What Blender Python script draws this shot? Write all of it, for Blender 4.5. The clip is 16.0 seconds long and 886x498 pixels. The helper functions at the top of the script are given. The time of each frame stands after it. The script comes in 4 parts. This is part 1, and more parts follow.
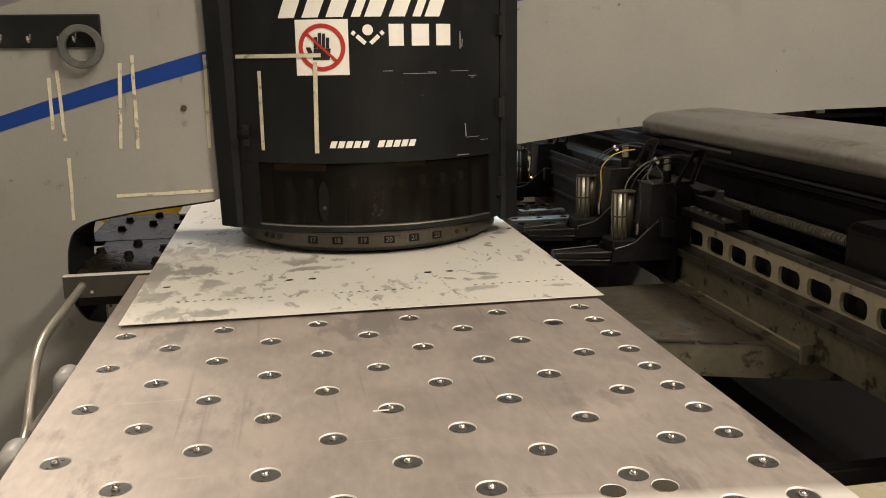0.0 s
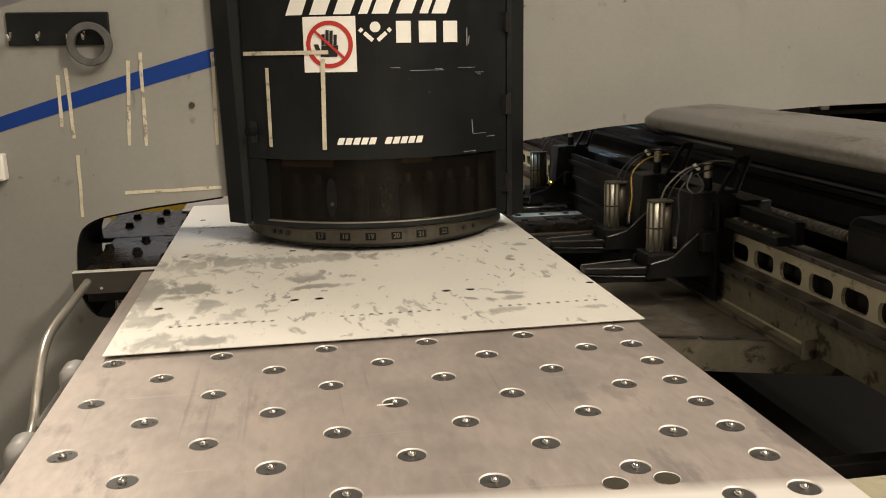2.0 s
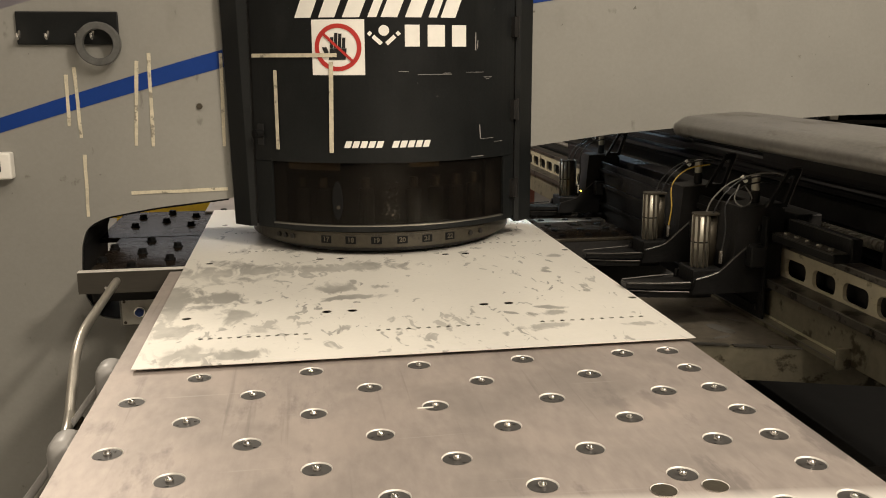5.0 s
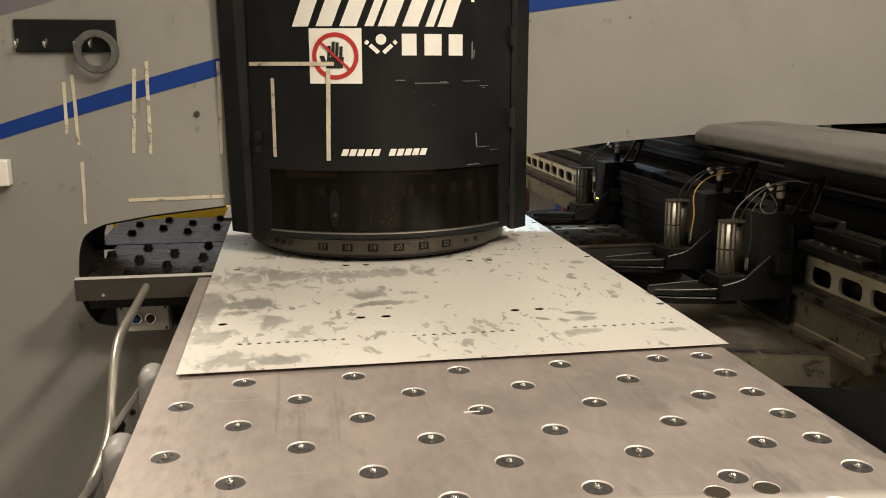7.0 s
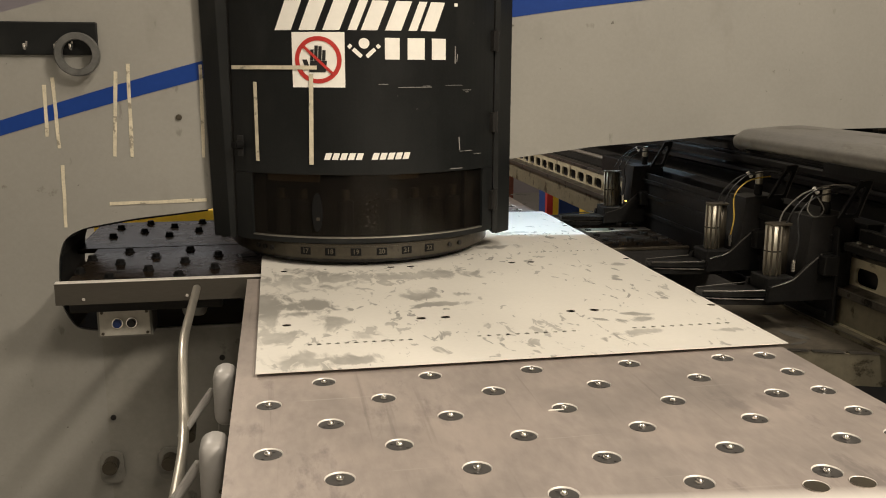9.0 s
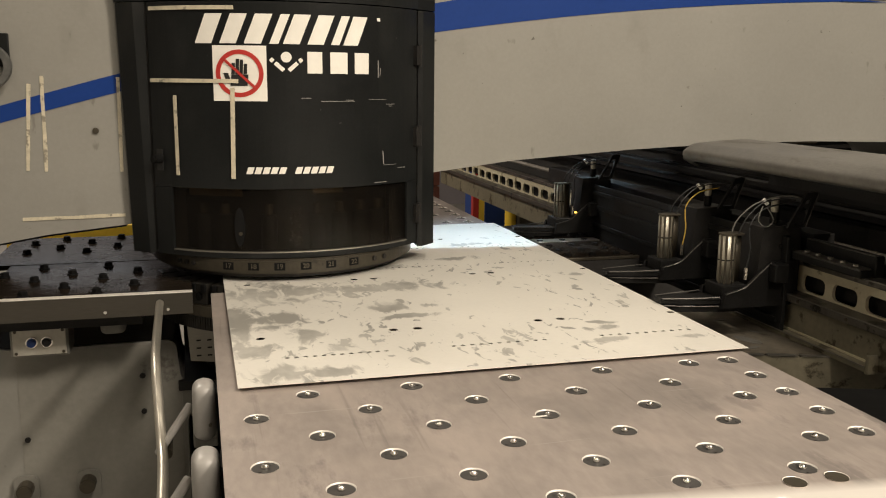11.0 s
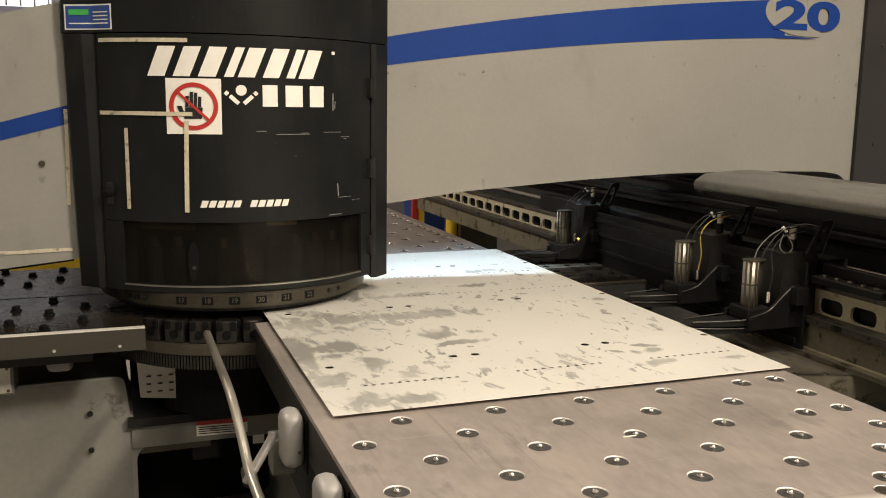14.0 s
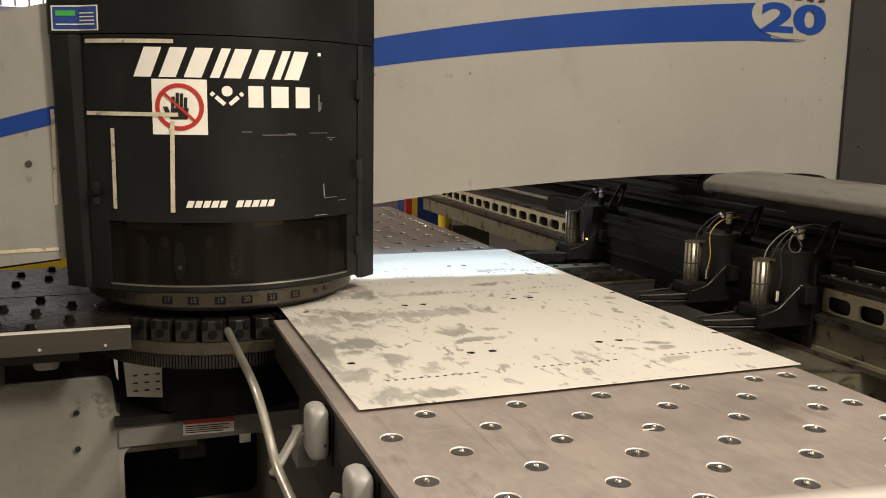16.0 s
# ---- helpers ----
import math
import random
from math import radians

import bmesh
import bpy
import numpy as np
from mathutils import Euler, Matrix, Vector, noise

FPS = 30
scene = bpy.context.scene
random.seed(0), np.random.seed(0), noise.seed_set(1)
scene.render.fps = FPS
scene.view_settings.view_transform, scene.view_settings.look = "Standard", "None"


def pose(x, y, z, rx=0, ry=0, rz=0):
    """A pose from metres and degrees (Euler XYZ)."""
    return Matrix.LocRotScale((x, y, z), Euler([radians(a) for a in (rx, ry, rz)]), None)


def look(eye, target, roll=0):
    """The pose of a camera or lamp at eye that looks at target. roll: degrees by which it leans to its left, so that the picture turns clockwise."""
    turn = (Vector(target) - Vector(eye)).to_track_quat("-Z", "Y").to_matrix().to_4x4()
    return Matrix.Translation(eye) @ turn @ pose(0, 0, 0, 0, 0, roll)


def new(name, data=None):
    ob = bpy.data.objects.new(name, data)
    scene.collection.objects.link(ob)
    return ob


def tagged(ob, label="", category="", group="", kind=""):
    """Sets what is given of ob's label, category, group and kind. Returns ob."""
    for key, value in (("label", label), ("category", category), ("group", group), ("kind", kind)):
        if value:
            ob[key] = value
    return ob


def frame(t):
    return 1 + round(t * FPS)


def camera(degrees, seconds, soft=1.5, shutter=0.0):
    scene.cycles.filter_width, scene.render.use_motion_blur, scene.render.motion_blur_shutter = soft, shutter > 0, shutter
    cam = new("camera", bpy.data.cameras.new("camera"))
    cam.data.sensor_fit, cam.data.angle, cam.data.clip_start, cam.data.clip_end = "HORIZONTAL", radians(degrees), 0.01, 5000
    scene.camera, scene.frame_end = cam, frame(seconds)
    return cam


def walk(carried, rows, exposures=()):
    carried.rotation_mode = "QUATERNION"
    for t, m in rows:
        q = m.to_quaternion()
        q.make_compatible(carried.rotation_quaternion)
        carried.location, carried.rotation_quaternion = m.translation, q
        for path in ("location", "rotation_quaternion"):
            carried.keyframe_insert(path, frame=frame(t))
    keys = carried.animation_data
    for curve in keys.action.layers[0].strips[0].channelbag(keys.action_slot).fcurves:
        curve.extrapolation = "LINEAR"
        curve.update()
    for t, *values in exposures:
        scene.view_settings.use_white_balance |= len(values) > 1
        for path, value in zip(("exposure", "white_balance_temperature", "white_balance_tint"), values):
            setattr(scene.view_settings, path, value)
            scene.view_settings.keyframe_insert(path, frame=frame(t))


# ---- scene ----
cam = camera(53.03, 16.0, soft=1.0, shutter=0.4)
ROWS = [
    (0, 0.000, 0.000, 1.581, -10.00, -12.32, 0.86),
    (0.5, -0.001, -0.000, 1.580, -10.07, -12.06, 0.96),
    (1, -0.004, -0.001, 1.579, -10.13, -12.38, 1.19),
    (1.5, -0.007, -0.007, 1.581, -9.77, -12.57, 1.21),
    (2, -0.016, -0.011, 1.579, -9.84, -12.47, 0.96),
    (2.5, -0.019, -0.010, 1.578, -9.87, -12.31, 0.56),
    (3, -0.022, -0.006, 1.578, -9.49, -12.09, 0.36),
    (3.5, -0.018, -0.003, 1.577, -9.22, -12.10, 0.46),
    (4, -0.012, 0.000, 1.577, -9.09, -12.22, 0.41),
    (6.5, -0.022, -0.004, 1.583, -9.74, -11.92, -0.09),
    (7, -0.023, -0.012, 1.585, -9.65, -11.77, 0.05),
    (7.5, -0.024, -0.015, 1.586, -9.68, -11.61, -0.03),
    (8, -0.027, -0.011, 1.583, -9.88, -11.54, -0.27),
    (10.5, -0.004, -0.015, 1.599, -13.76, -11.49, -0.13),
    (11.0, -0.011, -0.023, 1.598, -15.30, -10.83, -0.56),
    (11.5, -0.013, -0.024, 1.601, -16.22, -10.22, -0.82),
    (12.0, -0.029, -0.013, 1.623, -16.78, -9.39, -0.71),
    (12.5, -0.040, -0.020, 1.634, -17.03, -8.89, -0.17),
    (13.0, -0.075, -0.018, 1.636, -17.95, -8.74, -0.33),
    (13.5, -0.098, -0.015, 1.632, -19.12, -8.97, -0.62),
    (14.0, -0.092, -0.009, 1.631, -19.79, -9.36, -0.83),
    (14.5, -0.078, -0.021, 1.631, -20.00, -9.45, -0.89),
    (15.0, -0.073, -0.029, 1.633, -19.89, -9.47, -1.10),
    (15.5, -0.062, -0.032, 1.633, -19.56, -9.47, -0.99),
    (16.0, -0.060, -0.039, 1.632, -19.93, -9.28, -0.98),
]
walk(cam, [(t, pose(x, y, z, 90 + pitch, roll, yaw)) for t, x, y, z, yaw, pitch, roll in ROWS], [(0.0, -0.12), (8.0, -0.1), (11.0, -0.06), (12.0, 0.0), (16.0, 0.05)])

# sideways feed of the table and lengthwise feed of the carriage, in metres
SIDE_FEED = [
    (0, -0.000),
    (0.5, -0.024),
    (1, -0.048),
    (1.5, -0.041),
    (1.75, -0.041),
    (2, -0.013),
    (2.2, -0.040),
    (2.5, -0.054),
    (3, -0.029),
    (3.5, -0.005),
    (4, 0.015),
    (6.5, 0.121),
    (7, 0.147),
    (7.5, 0.171),
    (7.72, 0.182),
    (7.95, 0.308),
    (8, 0.315),
    (10.5, 0.442),
    (11.0, 0.470),
    (11.5, 0.495),
    (12.0, 0.519),
    (12.5, 0.546),
    (13.0, 0.567),
    (13.5, 0.589),
    (13.55, 0.592),
    (13.85, 0.729),
    (14.0, 0.737),
    (14.5, 0.763),
    (15.0, 0.789),
    (15.5, 0.816),
    (16.0, 0.841),
]
LONG_FEED = [
    (0, 0.000),
    (1.5, 0.000),
    (1.6, 0.000),
    (1.8, -0.130),
    (2.0, -0.260),
    (2.2, -0.340),
    (2.35, -0.352),
    (3, -0.353),
    (16.0, -0.353),
]

# ---- world and lights ----
world = bpy.data.worlds.new("world")
scene.world = world
world.use_nodes = True
world.node_tree.nodes["Background"].inputs[0].default_value = (0.9, 0.85, 0.75, 1)
world.node_tree.nodes["Background"].inputs[1].default_value = 0.10
scene.view_settings.exposure = 0.0


def area_lamp(eye, target, sx, sy, watts, colour):
    data = bpy.data.lights.new("lamp", "AREA")
    data.shape, data.size, data.size_y, data.energy, data.color = "RECTANGLE", sx, sy, watts, colour
    ob = new("lamp", data)
    ob.matrix_world = look(eye, target)
    return ob


WARM = (1.0, 0.875, 0.72)
LAMPS = [(-1.7, 1.4, 4.9), (1.6, 0.2, 4.9), (0.9, -2.6, 4.9), (3.4, -2.2, 4.9), (-5.5, 0.4, 4.6)]
for lx, ly, lz in LAMPS:
    area_lamp((lx, ly, lz), (lx, ly, 0), 0.5, 1.3, 55 if lx < -5 else 26 if lx < -1 else 490 if lx > 3 else 126, WARM)
area_lamp((-2.0, 6.2, 4.9), (-2.0, 6.2, 0), 0.5, 1.3, 230, WARM)
work_lamp = area_lamp((1.15, 3.95, 1.98), (1.15, 3.40, 0.96), 1.7, 0.06, 6.0, (0.56, 0.80, 1.0))
work_lamp.data.spread = radians(75)


# ---- materials ----
def material(name, base, rough=0.5, metal=0.0, vary=0.25, scale=3.0, fine=60.0, bump=0.05, stain=None, stain_at=0.6, stain_scale=5.0, stretch=(1, 1, 1), spec=0.5, rough_vary=0.15):
    m = bpy.data.materials.new(name)
    m.use_nodes = True
    nt = m.node_tree
    N, L = nt.nodes, nt.links
    b = N["Principled BSDF"]
    co = N.new("ShaderNodeTexCoord")
    mp = N.new("ShaderNodeMapping")
    mp.inputs["Scale"].default_value = stretch
    L.new(co.outputs["Object"], mp.inputs[0])

    def noise_tex(s, detail=4.0, rou=0.6):
        n = N.new("ShaderNodeTexNoise")
        n.inputs["Scale"].default_value = s
        n.inputs["Detail"].default_value = detail
        n.inputs["Roughness"].default_value = rou
        L.new(mp.outputs[0], n.inputs["Vector"])
        return n

    big, small = noise_tex(scale), noise_tex(fine, 3.0)
    mixed = N.new("ShaderNodeMath")
    mixed.operation = "MULTIPLY_ADD"
    L.new(small.outputs["Fac"], mixed.inputs[0])
    mixed.inputs[1].default_value = 0.4
    half = N.new("ShaderNodeMath")
    half.operation = "MULTIPLY"
    half.inputs[1].default_value = 0.6
    L.new(big.outputs["Fac"], half.inputs[0])
    L.new(half.outputs[0], mixed.inputs[2])
    ramp = N.new("ShaderNodeValToRGB")
    e = ramp.color_ramp.elements
    e[0].position, e[1].position = 0.3, 0.7
    e[0].color = (*[c * (1 - vary) for c in base], 1)
    e[1].color = (*[min(1, c * (1 + vary)) for c in base], 1)
    L.new(mixed.outputs[0], ramp.inputs[0])
    colour = ramp.outputs[0]
    if stain:
        sn = noise_tex(stain_scale, 6.0, 0.65)
        sr = N.new("ShaderNodeValToRGB")
        sr.color_ramp.elements[0].position, sr.color_ramp.elements[1].position = stain_at, stain_at + 0.06
        L.new(sn.outputs["Fac"], sr.inputs[0])
        mix = N.new("ShaderNodeMix")
        mix.data_type = "RGBA"
        L.new(sr.outputs[0], mix.inputs["Factor"])
        L.new(colour, mix.inputs["A"])
        mix.inputs["B"].default_value = (*stain, 1)
        colour = mix.outputs["Result"]
    L.new(colour, b.inputs["Base Color"])
    rr = N.new("ShaderNodeMapRange")
    rr.inputs["To Min"].default_value = max(0.02, rough - rough_vary)
    rr.inputs["To Max"].default_value = min(1, rough + rough_vary)
    L.new(big.outputs["Fac"], rr.inputs["Value"])
    L.new(rr.outputs[0], b.inputs["Roughness"])
    b.inputs["Metallic"].default_value = metal
    b.inputs["Specular IOR Level"].default_value = spec
    if bump:
        bp = N.new("ShaderNodeBump")
        bp.inputs["Strength"].default_value = bump
        bp.inputs["Distance"].default_value = 0.01
        L.new(small.outputs["Fac"], bp.inputs["Height"])
        L.new(bp.outputs[0], b.inputs["Normal"])
    return m


def glow(name, colour, strength):
    m = bpy.data.materials.new(name)
    m.use_nodes = True
    b = m.node_tree.nodes["Principled BSDF"]
    b.inputs["Base Color"].default_value = (*colour, 1)
    b.inputs["Emission Color"].default_value = (*colour, 1)
    b.inputs["Emission Strength"].default_value = strength
    return m


def soil(m, colour, marks):
    """Lays specks and soft smudges of one colour over a material; marks: noise scale, threshold, softness, strength, stretch."""
    N, L = m.node_tree.nodes, m.node_tree.links
    bsdf, co = N["Principled BSDF"], N.new("ShaderNodeTexCoord")
    for scale, at, soft, strength, stretch in marks:
        mp, n, r, mix = N.new("ShaderNodeMapping"), N.new("ShaderNodeTexNoise"), N.new("ShaderNodeMapRange"), N.new("ShaderNodeMix")
        mp.inputs["Scale"].default_value = stretch
        mp.inputs["Location"].default_value = (scale, 1.7, 0.4)
        n.inputs["Scale"].default_value, n.inputs["Detail"].default_value = scale, 4.0
        for key, v in (("From Min", at), ("From Max", at + soft), ("To Max", strength)):
            r.inputs[key].default_value = v
        mix.data_type = "RGBA"
        mix.inputs["B"].default_value = (*colour, 1)
        L.new(co.outputs["Object"], mp.inputs[0])
        L.new(mp.outputs[0], n.inputs["Vector"])
        L.new(n.outputs["Fac"], r.inputs["Value"])
        L.new(r.outputs[0], mix.inputs["Factor"])
        L.new(bsdf.inputs["Base Color"].links[0].from_socket, mix.inputs["A"])
        L.new(mix.outputs["Result"], bsdf.inputs["Base Color"])


GREY = material("grey_enamel", (0.247, 0.241, 0.218), 0.5, vary=0.08, scale=2.0, fine=90, bump=0.03, stain=(0.16, 0.15, 0.13), stain_at=0.69, stain_scale=13)
soil(GREY, (0.075, 0.068, 0.055), ((34.0, 0.745, 0.02, 0.8, (1, 1, 1)), (4.0, 0.60, 0.16, 0.22, (1.6, 1, 0.7)), (15.0, 0.70, 0.05, 0.4, (1.5, 1, 0.6))))
GREY_SHADED = material("shaded_soiled_enamel", (0.185, 0.18, 0.16), 0.55, vary=0.12, scale=3.0, fine=60, bump=0.03, stain=(0.10, 0.092, 0.078), stain_at=0.64, stain_scale=7)
CHARCOAL = material("charcoal_enamel", (0.0092, 0.0101, 0.0102), 0.40, vary=0.3, scale=5, fine=140, bump=0.04, spec=0.19)
soil(CHARCOAL, (0.05, 0.05, 0.047), ((5.0, 0.57, 0.2, 0.28, (1, 1, 0.6)), (60.0, 0.73, 0.03, 0.6, (1, 1, 1))))
BLUE = material("blue_vinyl", (0.010, 0.040, 0.20), 0.45, vary=0.08, bump=0.0, spec=0.15)
WHITE = material("white_vinyl", (0.78, 0.76, 0.70), 0.5, vary=0.06, scale=12, bump=0.0)
RED = material("red_vinyl", (0.42, 0.028, 0.022), 0.5, vary=0.08, bump=0.0)
BLACK = material("black_vinyl", (0.012, 0.012, 0.012), 0.5, vary=0.1, bump=0.0)
TAPE = material("aged_tape", (0.54, 0.49, 0.37), 0.6, vary=0.25, scale=30, fine=150, bump=0.1, stain=(0.24, 0.22, 0.175), stain_at=0.56, stain_scale=26)
TABLE = material("worn_table_steel", (0.385, 0.338, 0.308), 0.46, metal=0.45, vary=0.2, scale=2.6, fine=26, bump=0.015, stain=(0.275, 0.243, 0.225), stain_at=0.57, stain_scale=2.6, stretch=(2.4, 0.8, 1), rough_vary=0.07, spec=0.3)


def wear_and_glare(m):
    """Adds hand-worn smears, fine feed scratches and a painted glare strip along the table's loading edge."""
    N, L = m.node_tree.nodes, m.node_tree.links
    bsdf = N["Principled BSDF"]
    co = N.new("ShaderNodeTexCoord")

    def noise_at(stretch, scale, detail):
        mp, n = N.new("ShaderNodeMapping"), N.new("ShaderNodeTexNoise")
        mp.inputs["Scale"].default_value = stretch
        n.inputs["Scale"].default_value, n.inputs["Detail"].default_value, n.inputs["Distortion"].default_value = scale, detail, 0.3
        L.new(co.outputs["Object"], mp.inputs[0])
        L.new(mp.outputs[0], n.inputs["Vector"])
        return n.outputs["Fac"]

    def ramp_of(value, lo, hi, top):
        r = N.new("ShaderNodeMapRange")
        for key, v in (("From Min", lo), ("From Max", hi), ("To Max", top)):
            r.inputs[key].default_value = v
        L.new(value, r.inputs["Value"])
        return r.outputs[0]

    def blend(mask, colour):
        mix = N.new("ShaderNodeMix")
        mix.data_type = "RGBA"
        L.new(mask, mix.inputs["Factor"])
        L.new(bsdf.inputs["Base Color"].links[0].from_socket, mix.inputs["A"])
        mix.inputs["B"].default_value = (*colour, 1)
        L.new(mix.outputs["Result"], bsdf.inputs["Base Color"])

    blend(ramp_of(noise_at((1, 1, 1), 5.5, 5.0), 0.50, 0.68, 0.55), (0.25, 0.225, 0.205))
    blend(ramp_of(noise_at((1, 1, 1), 3.1, 6.0), 0.52, 0.70, 0.5), (0.50, 0.43, 0.385))
    blend(ramp_of(noise_at((60, 1.6, 1), 1.0, 3.0), 0.63, 0.72, 0.35), (0.17, 0.155, 0.14))
    blend(ramp_of(noise_at((2.2, 50, 1), 1.0, 2.0), 0.70, 0.76, 0.3), (0.55, 0.50, 0.46))
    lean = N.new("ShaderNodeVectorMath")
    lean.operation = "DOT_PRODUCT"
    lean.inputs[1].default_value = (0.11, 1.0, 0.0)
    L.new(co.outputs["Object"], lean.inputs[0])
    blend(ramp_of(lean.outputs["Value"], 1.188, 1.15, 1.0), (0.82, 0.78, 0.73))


wear_and_glare(TABLE)
SKIRT = material("dark_table_side", (0.022, 0.020, 0.018), 0.5, metal=0.4, vary=0.25, scale=6, bump=0.05)
DISC = material("ball_flange_steel", (0.052, 0.049, 0.046), 0.5, metal=0.2, vary=0.2, scale=30, bump=0.05)
BRIGHT = material("bright_steel", (0.75, 0.73, 0.70), 0.2, metal=1.0, vary=0.08, scale=20, bump=0.02, rough_vary=0.05)
STEEL = material("brushed_bar_steel", (0.30, 0.285, 0.255), 0.34, metal=0.85, vary=0.12, scale=5, fine=100, bump=0.03, stretch=(0.3, 2, 2))
OLD = material("old_machined_steel", (0.078, 0.067, 0.049), 0.42, metal=0.5, vary=0.3, scale=8, fine=80, bump=0.06, stain=(0.07, 0.06, 0.045), stain_at=0.58, stain_scale=18)
OILY = material("oily_black_steel", (0.016, 0.0152, 0.0145), 0.45, metal=0.0, vary=0.4, scale=8, fine=90, bump=0.08, spec=0.22)
GLOSSY = material("oily_glossy_plate", (0.015, 0.0115, 0.0085), 0.26, metal=0.0, vary=0.5, scale=5, fine=14, bump=0.3, spec=0.04, rough_vary=0.14)
RECESS_SHADE = material("shaded_recess", (0.046, 0.044, 0.042), 0.8, vary=0.3, bump=0.05, spec=0.08)
CAST = material("black_painted_casting", (0.0135, 0.0133, 0.013), 0.4, vary=0.3, scale=10, fine=110, bump=0.1, stain=(0.020, 0.018, 0.014), stain_at=0.68, stain_scale=20, spec=0.12)
CREAM = material("grimy_cream_enamel", (0.52, 0.475, 0.34), 0.5, vary=0.15, scale=5, fine=70, bump=0.05, stain=(0.17, 0.14, 0.085), stain_at=0.57, stain_scale=9)
SHELF = material("scuffed_brown_plate", (0.15, 0.132, 0.104), 0.45, metal=0.3, vary=0.45, scale=5, fine=40, bump=0.05, stain=(0.06, 0.05, 0.037), stain_at=0.55, stain_scale=5)
GRIME = material("oil_grimed_enamel", (0.195, 0.176, 0.125), 0.45, vary=0.3, scale=5, fine=50, bump=0.05, stain=(0.05, 0.04, 0.022), stain_at=0.55, stain_scale=11)
GUIDE = material("oiled_guide_steel", (0.12, 0.11, 0.094), 0.35, metal=0.4, vary=0.35, scale=8, fine=70, bump=0.05, stain=(0.016, 0.014, 0.011), stain_at=0.56, stain_scale=12)
SCREW = material("oiled_screw_steel", (0.36, 0.335, 0.29), 0.35, metal=0.5, vary=0.3, scale=20, bump=0.02)
COVER = material("scuffed_grey_cover", (0.135, 0.130, 0.118), 0.42, metal=0.15, vary=0.3, scale=4, fine=60, bump=0.04, stain=(0.085, 0.078, 0.064), stain_at=0.57, stain_scale=6, stretch=(2.2, 0.9, 1))
CHROME = material("chromed_cylinder", (0.42, 0.395, 0.325), 0.42, metal=0.6, vary=0.2, scale=12, bump=0.03, stretch=(3, 3, 0.2), stain=(0.22, 0.18, 0.11), stain_at=0.62, stain_scale=30, rough_vary=0.08)
ROD = material("bare_steel_tube", (0.60, 0.57, 0.50), 0.36, metal=0.85, vary=0.1, scale=6, bump=0.0)
PIVOT = material("pale_grey_plastic", (0.30, 0.29, 0.275), 0.4, vary=0.08, scale=9, bump=0.02)
YELLOW = material("yellow_enamel", (0.85, 0.58, 0.05), 0.5, vary=0.1, bump=0.02)
CABLE_Y = material("yellow_cable", (0.50, 0.33, 0.05), 0.5, vary=0.1, bump=0.0)
CABLE_K = material("black_cable", (0.02, 0.02, 0.02), 0.45, vary=0.1, bump=0.0)
CABLE_G = material("grey_cable", (0.15, 0.145, 0.13), 0.5, vary=0.1, bump=0.0)
GLASS = material("smoked_polycarbonate", (0.010, 0.009, 0.008), 0.09, vary=0.2, scale=9, fine=20, bump=0.03, spec=0.2, rough_vary=0.04)


def see_through(m, tint, share_clear):
    """Mixes a tinted clear layer into a glossy pane."""
    N, L = m.node_tree.nodes, m.node_tree.links
    clear, mix = N.new("ShaderNodeBsdfTransparent"), N.new("ShaderNodeMixShader")
    clear.inputs[0].default_value = (*tint, 1)
    mix.inputs[0].default_value = share_clear
    L.new(N["Principled BSDF"].outputs[0], mix.inputs[1])
    L.new(clear.outputs[0], mix.inputs[2])
    L.new(mix.outputs[0], N["Material Output"].inputs[0])


see_through(GLASS, (0.78, 0.72, 0.62), 0.6)
TAN = material("tan_reflection_patch", (0.42, 0.34, 0.24), 0.5, vary=0.25, scale=8, bump=0.05)
CONCRETE = material("stained_concrete", (0.26, 0.25, 0.23), 0.7, vary=0.2, scale=2, fine=30, bump=0.1, stain=(0.07, 0.065, 0.06), stain_at=0.6, stain_scale=2)
WALL = material("hall_wall_paint", (0.24, 0.22, 0.24), 0.7, vary=0.08, scale=1, bump=0.02)
BRIGHT_WALL = material("pale_hall_wall", (0.60, 0.57, 0.52), 0.7, vary=0.08, scale=1, bump=0.02)
CEIL = material("hall_ceiling_paint", (0.55, 0.52, 0.47), 0.8, vary=0.1, scale=1, bump=0.02)
DAYLIGHT = glow("daylight_panel", (0.92, 0.95, 1.0), 1.1)
LED = glow("amber_led", (1.0, 0.55, 0.08), 4.0)
CRATE_BLUE = material("blue_enamel", (0.02, 0.06, 0.25), 0.5, vary=0.1)
CRATE_RED = material("red_enamel", (0.5, 0.04, 0.03), 0.5, vary=0.1)


# oil marks on the sheet: centre and half widths
OIL_MARKS = [
    (-0.29, 2.97, 0.22, 0.15), (-0.39, 2.70, 0.08, 0.24), (-0.30, 2.66, 0.09, 0.10), (0.02, 2.98, 0.30, 0.06), (-0.235, 2.50, 0.045, 0.07), (-0.17, 2.38, 0.05, 0.05),
    (-0.33, 2.23, 0.11, 0.07), (-0.38, 2.40, 0.07, 0.09), (-0.21, 2.21, 0.07, 0.045), (0.02, 2.74, 0.065, 0.06), (0.13, 2.73, 0.04, 0.035), (0.05, 2.63, 0.11, 0.022),
    (0.54, 2.45, 0.055, 0.018), (0.53, 2.395, 0.062, 0.032), (0.50, 2.29, 0.08, 0.025), (0.717, 3.02, 0.045, 0.028), (0.725, 2.273, 0.05, 0.014), (0.10, 3.26, 0.14, 0.05),
    (-0.15, 3.30, 0.16, 0.08), (0.38, 3.36, 0.09, 0.03), (0.55, 3.62, 0.09, 0.03),
]


def sheet_material():
    """Pale steel with cloudy oil film, thicker towards one side, and short wiped dabs."""
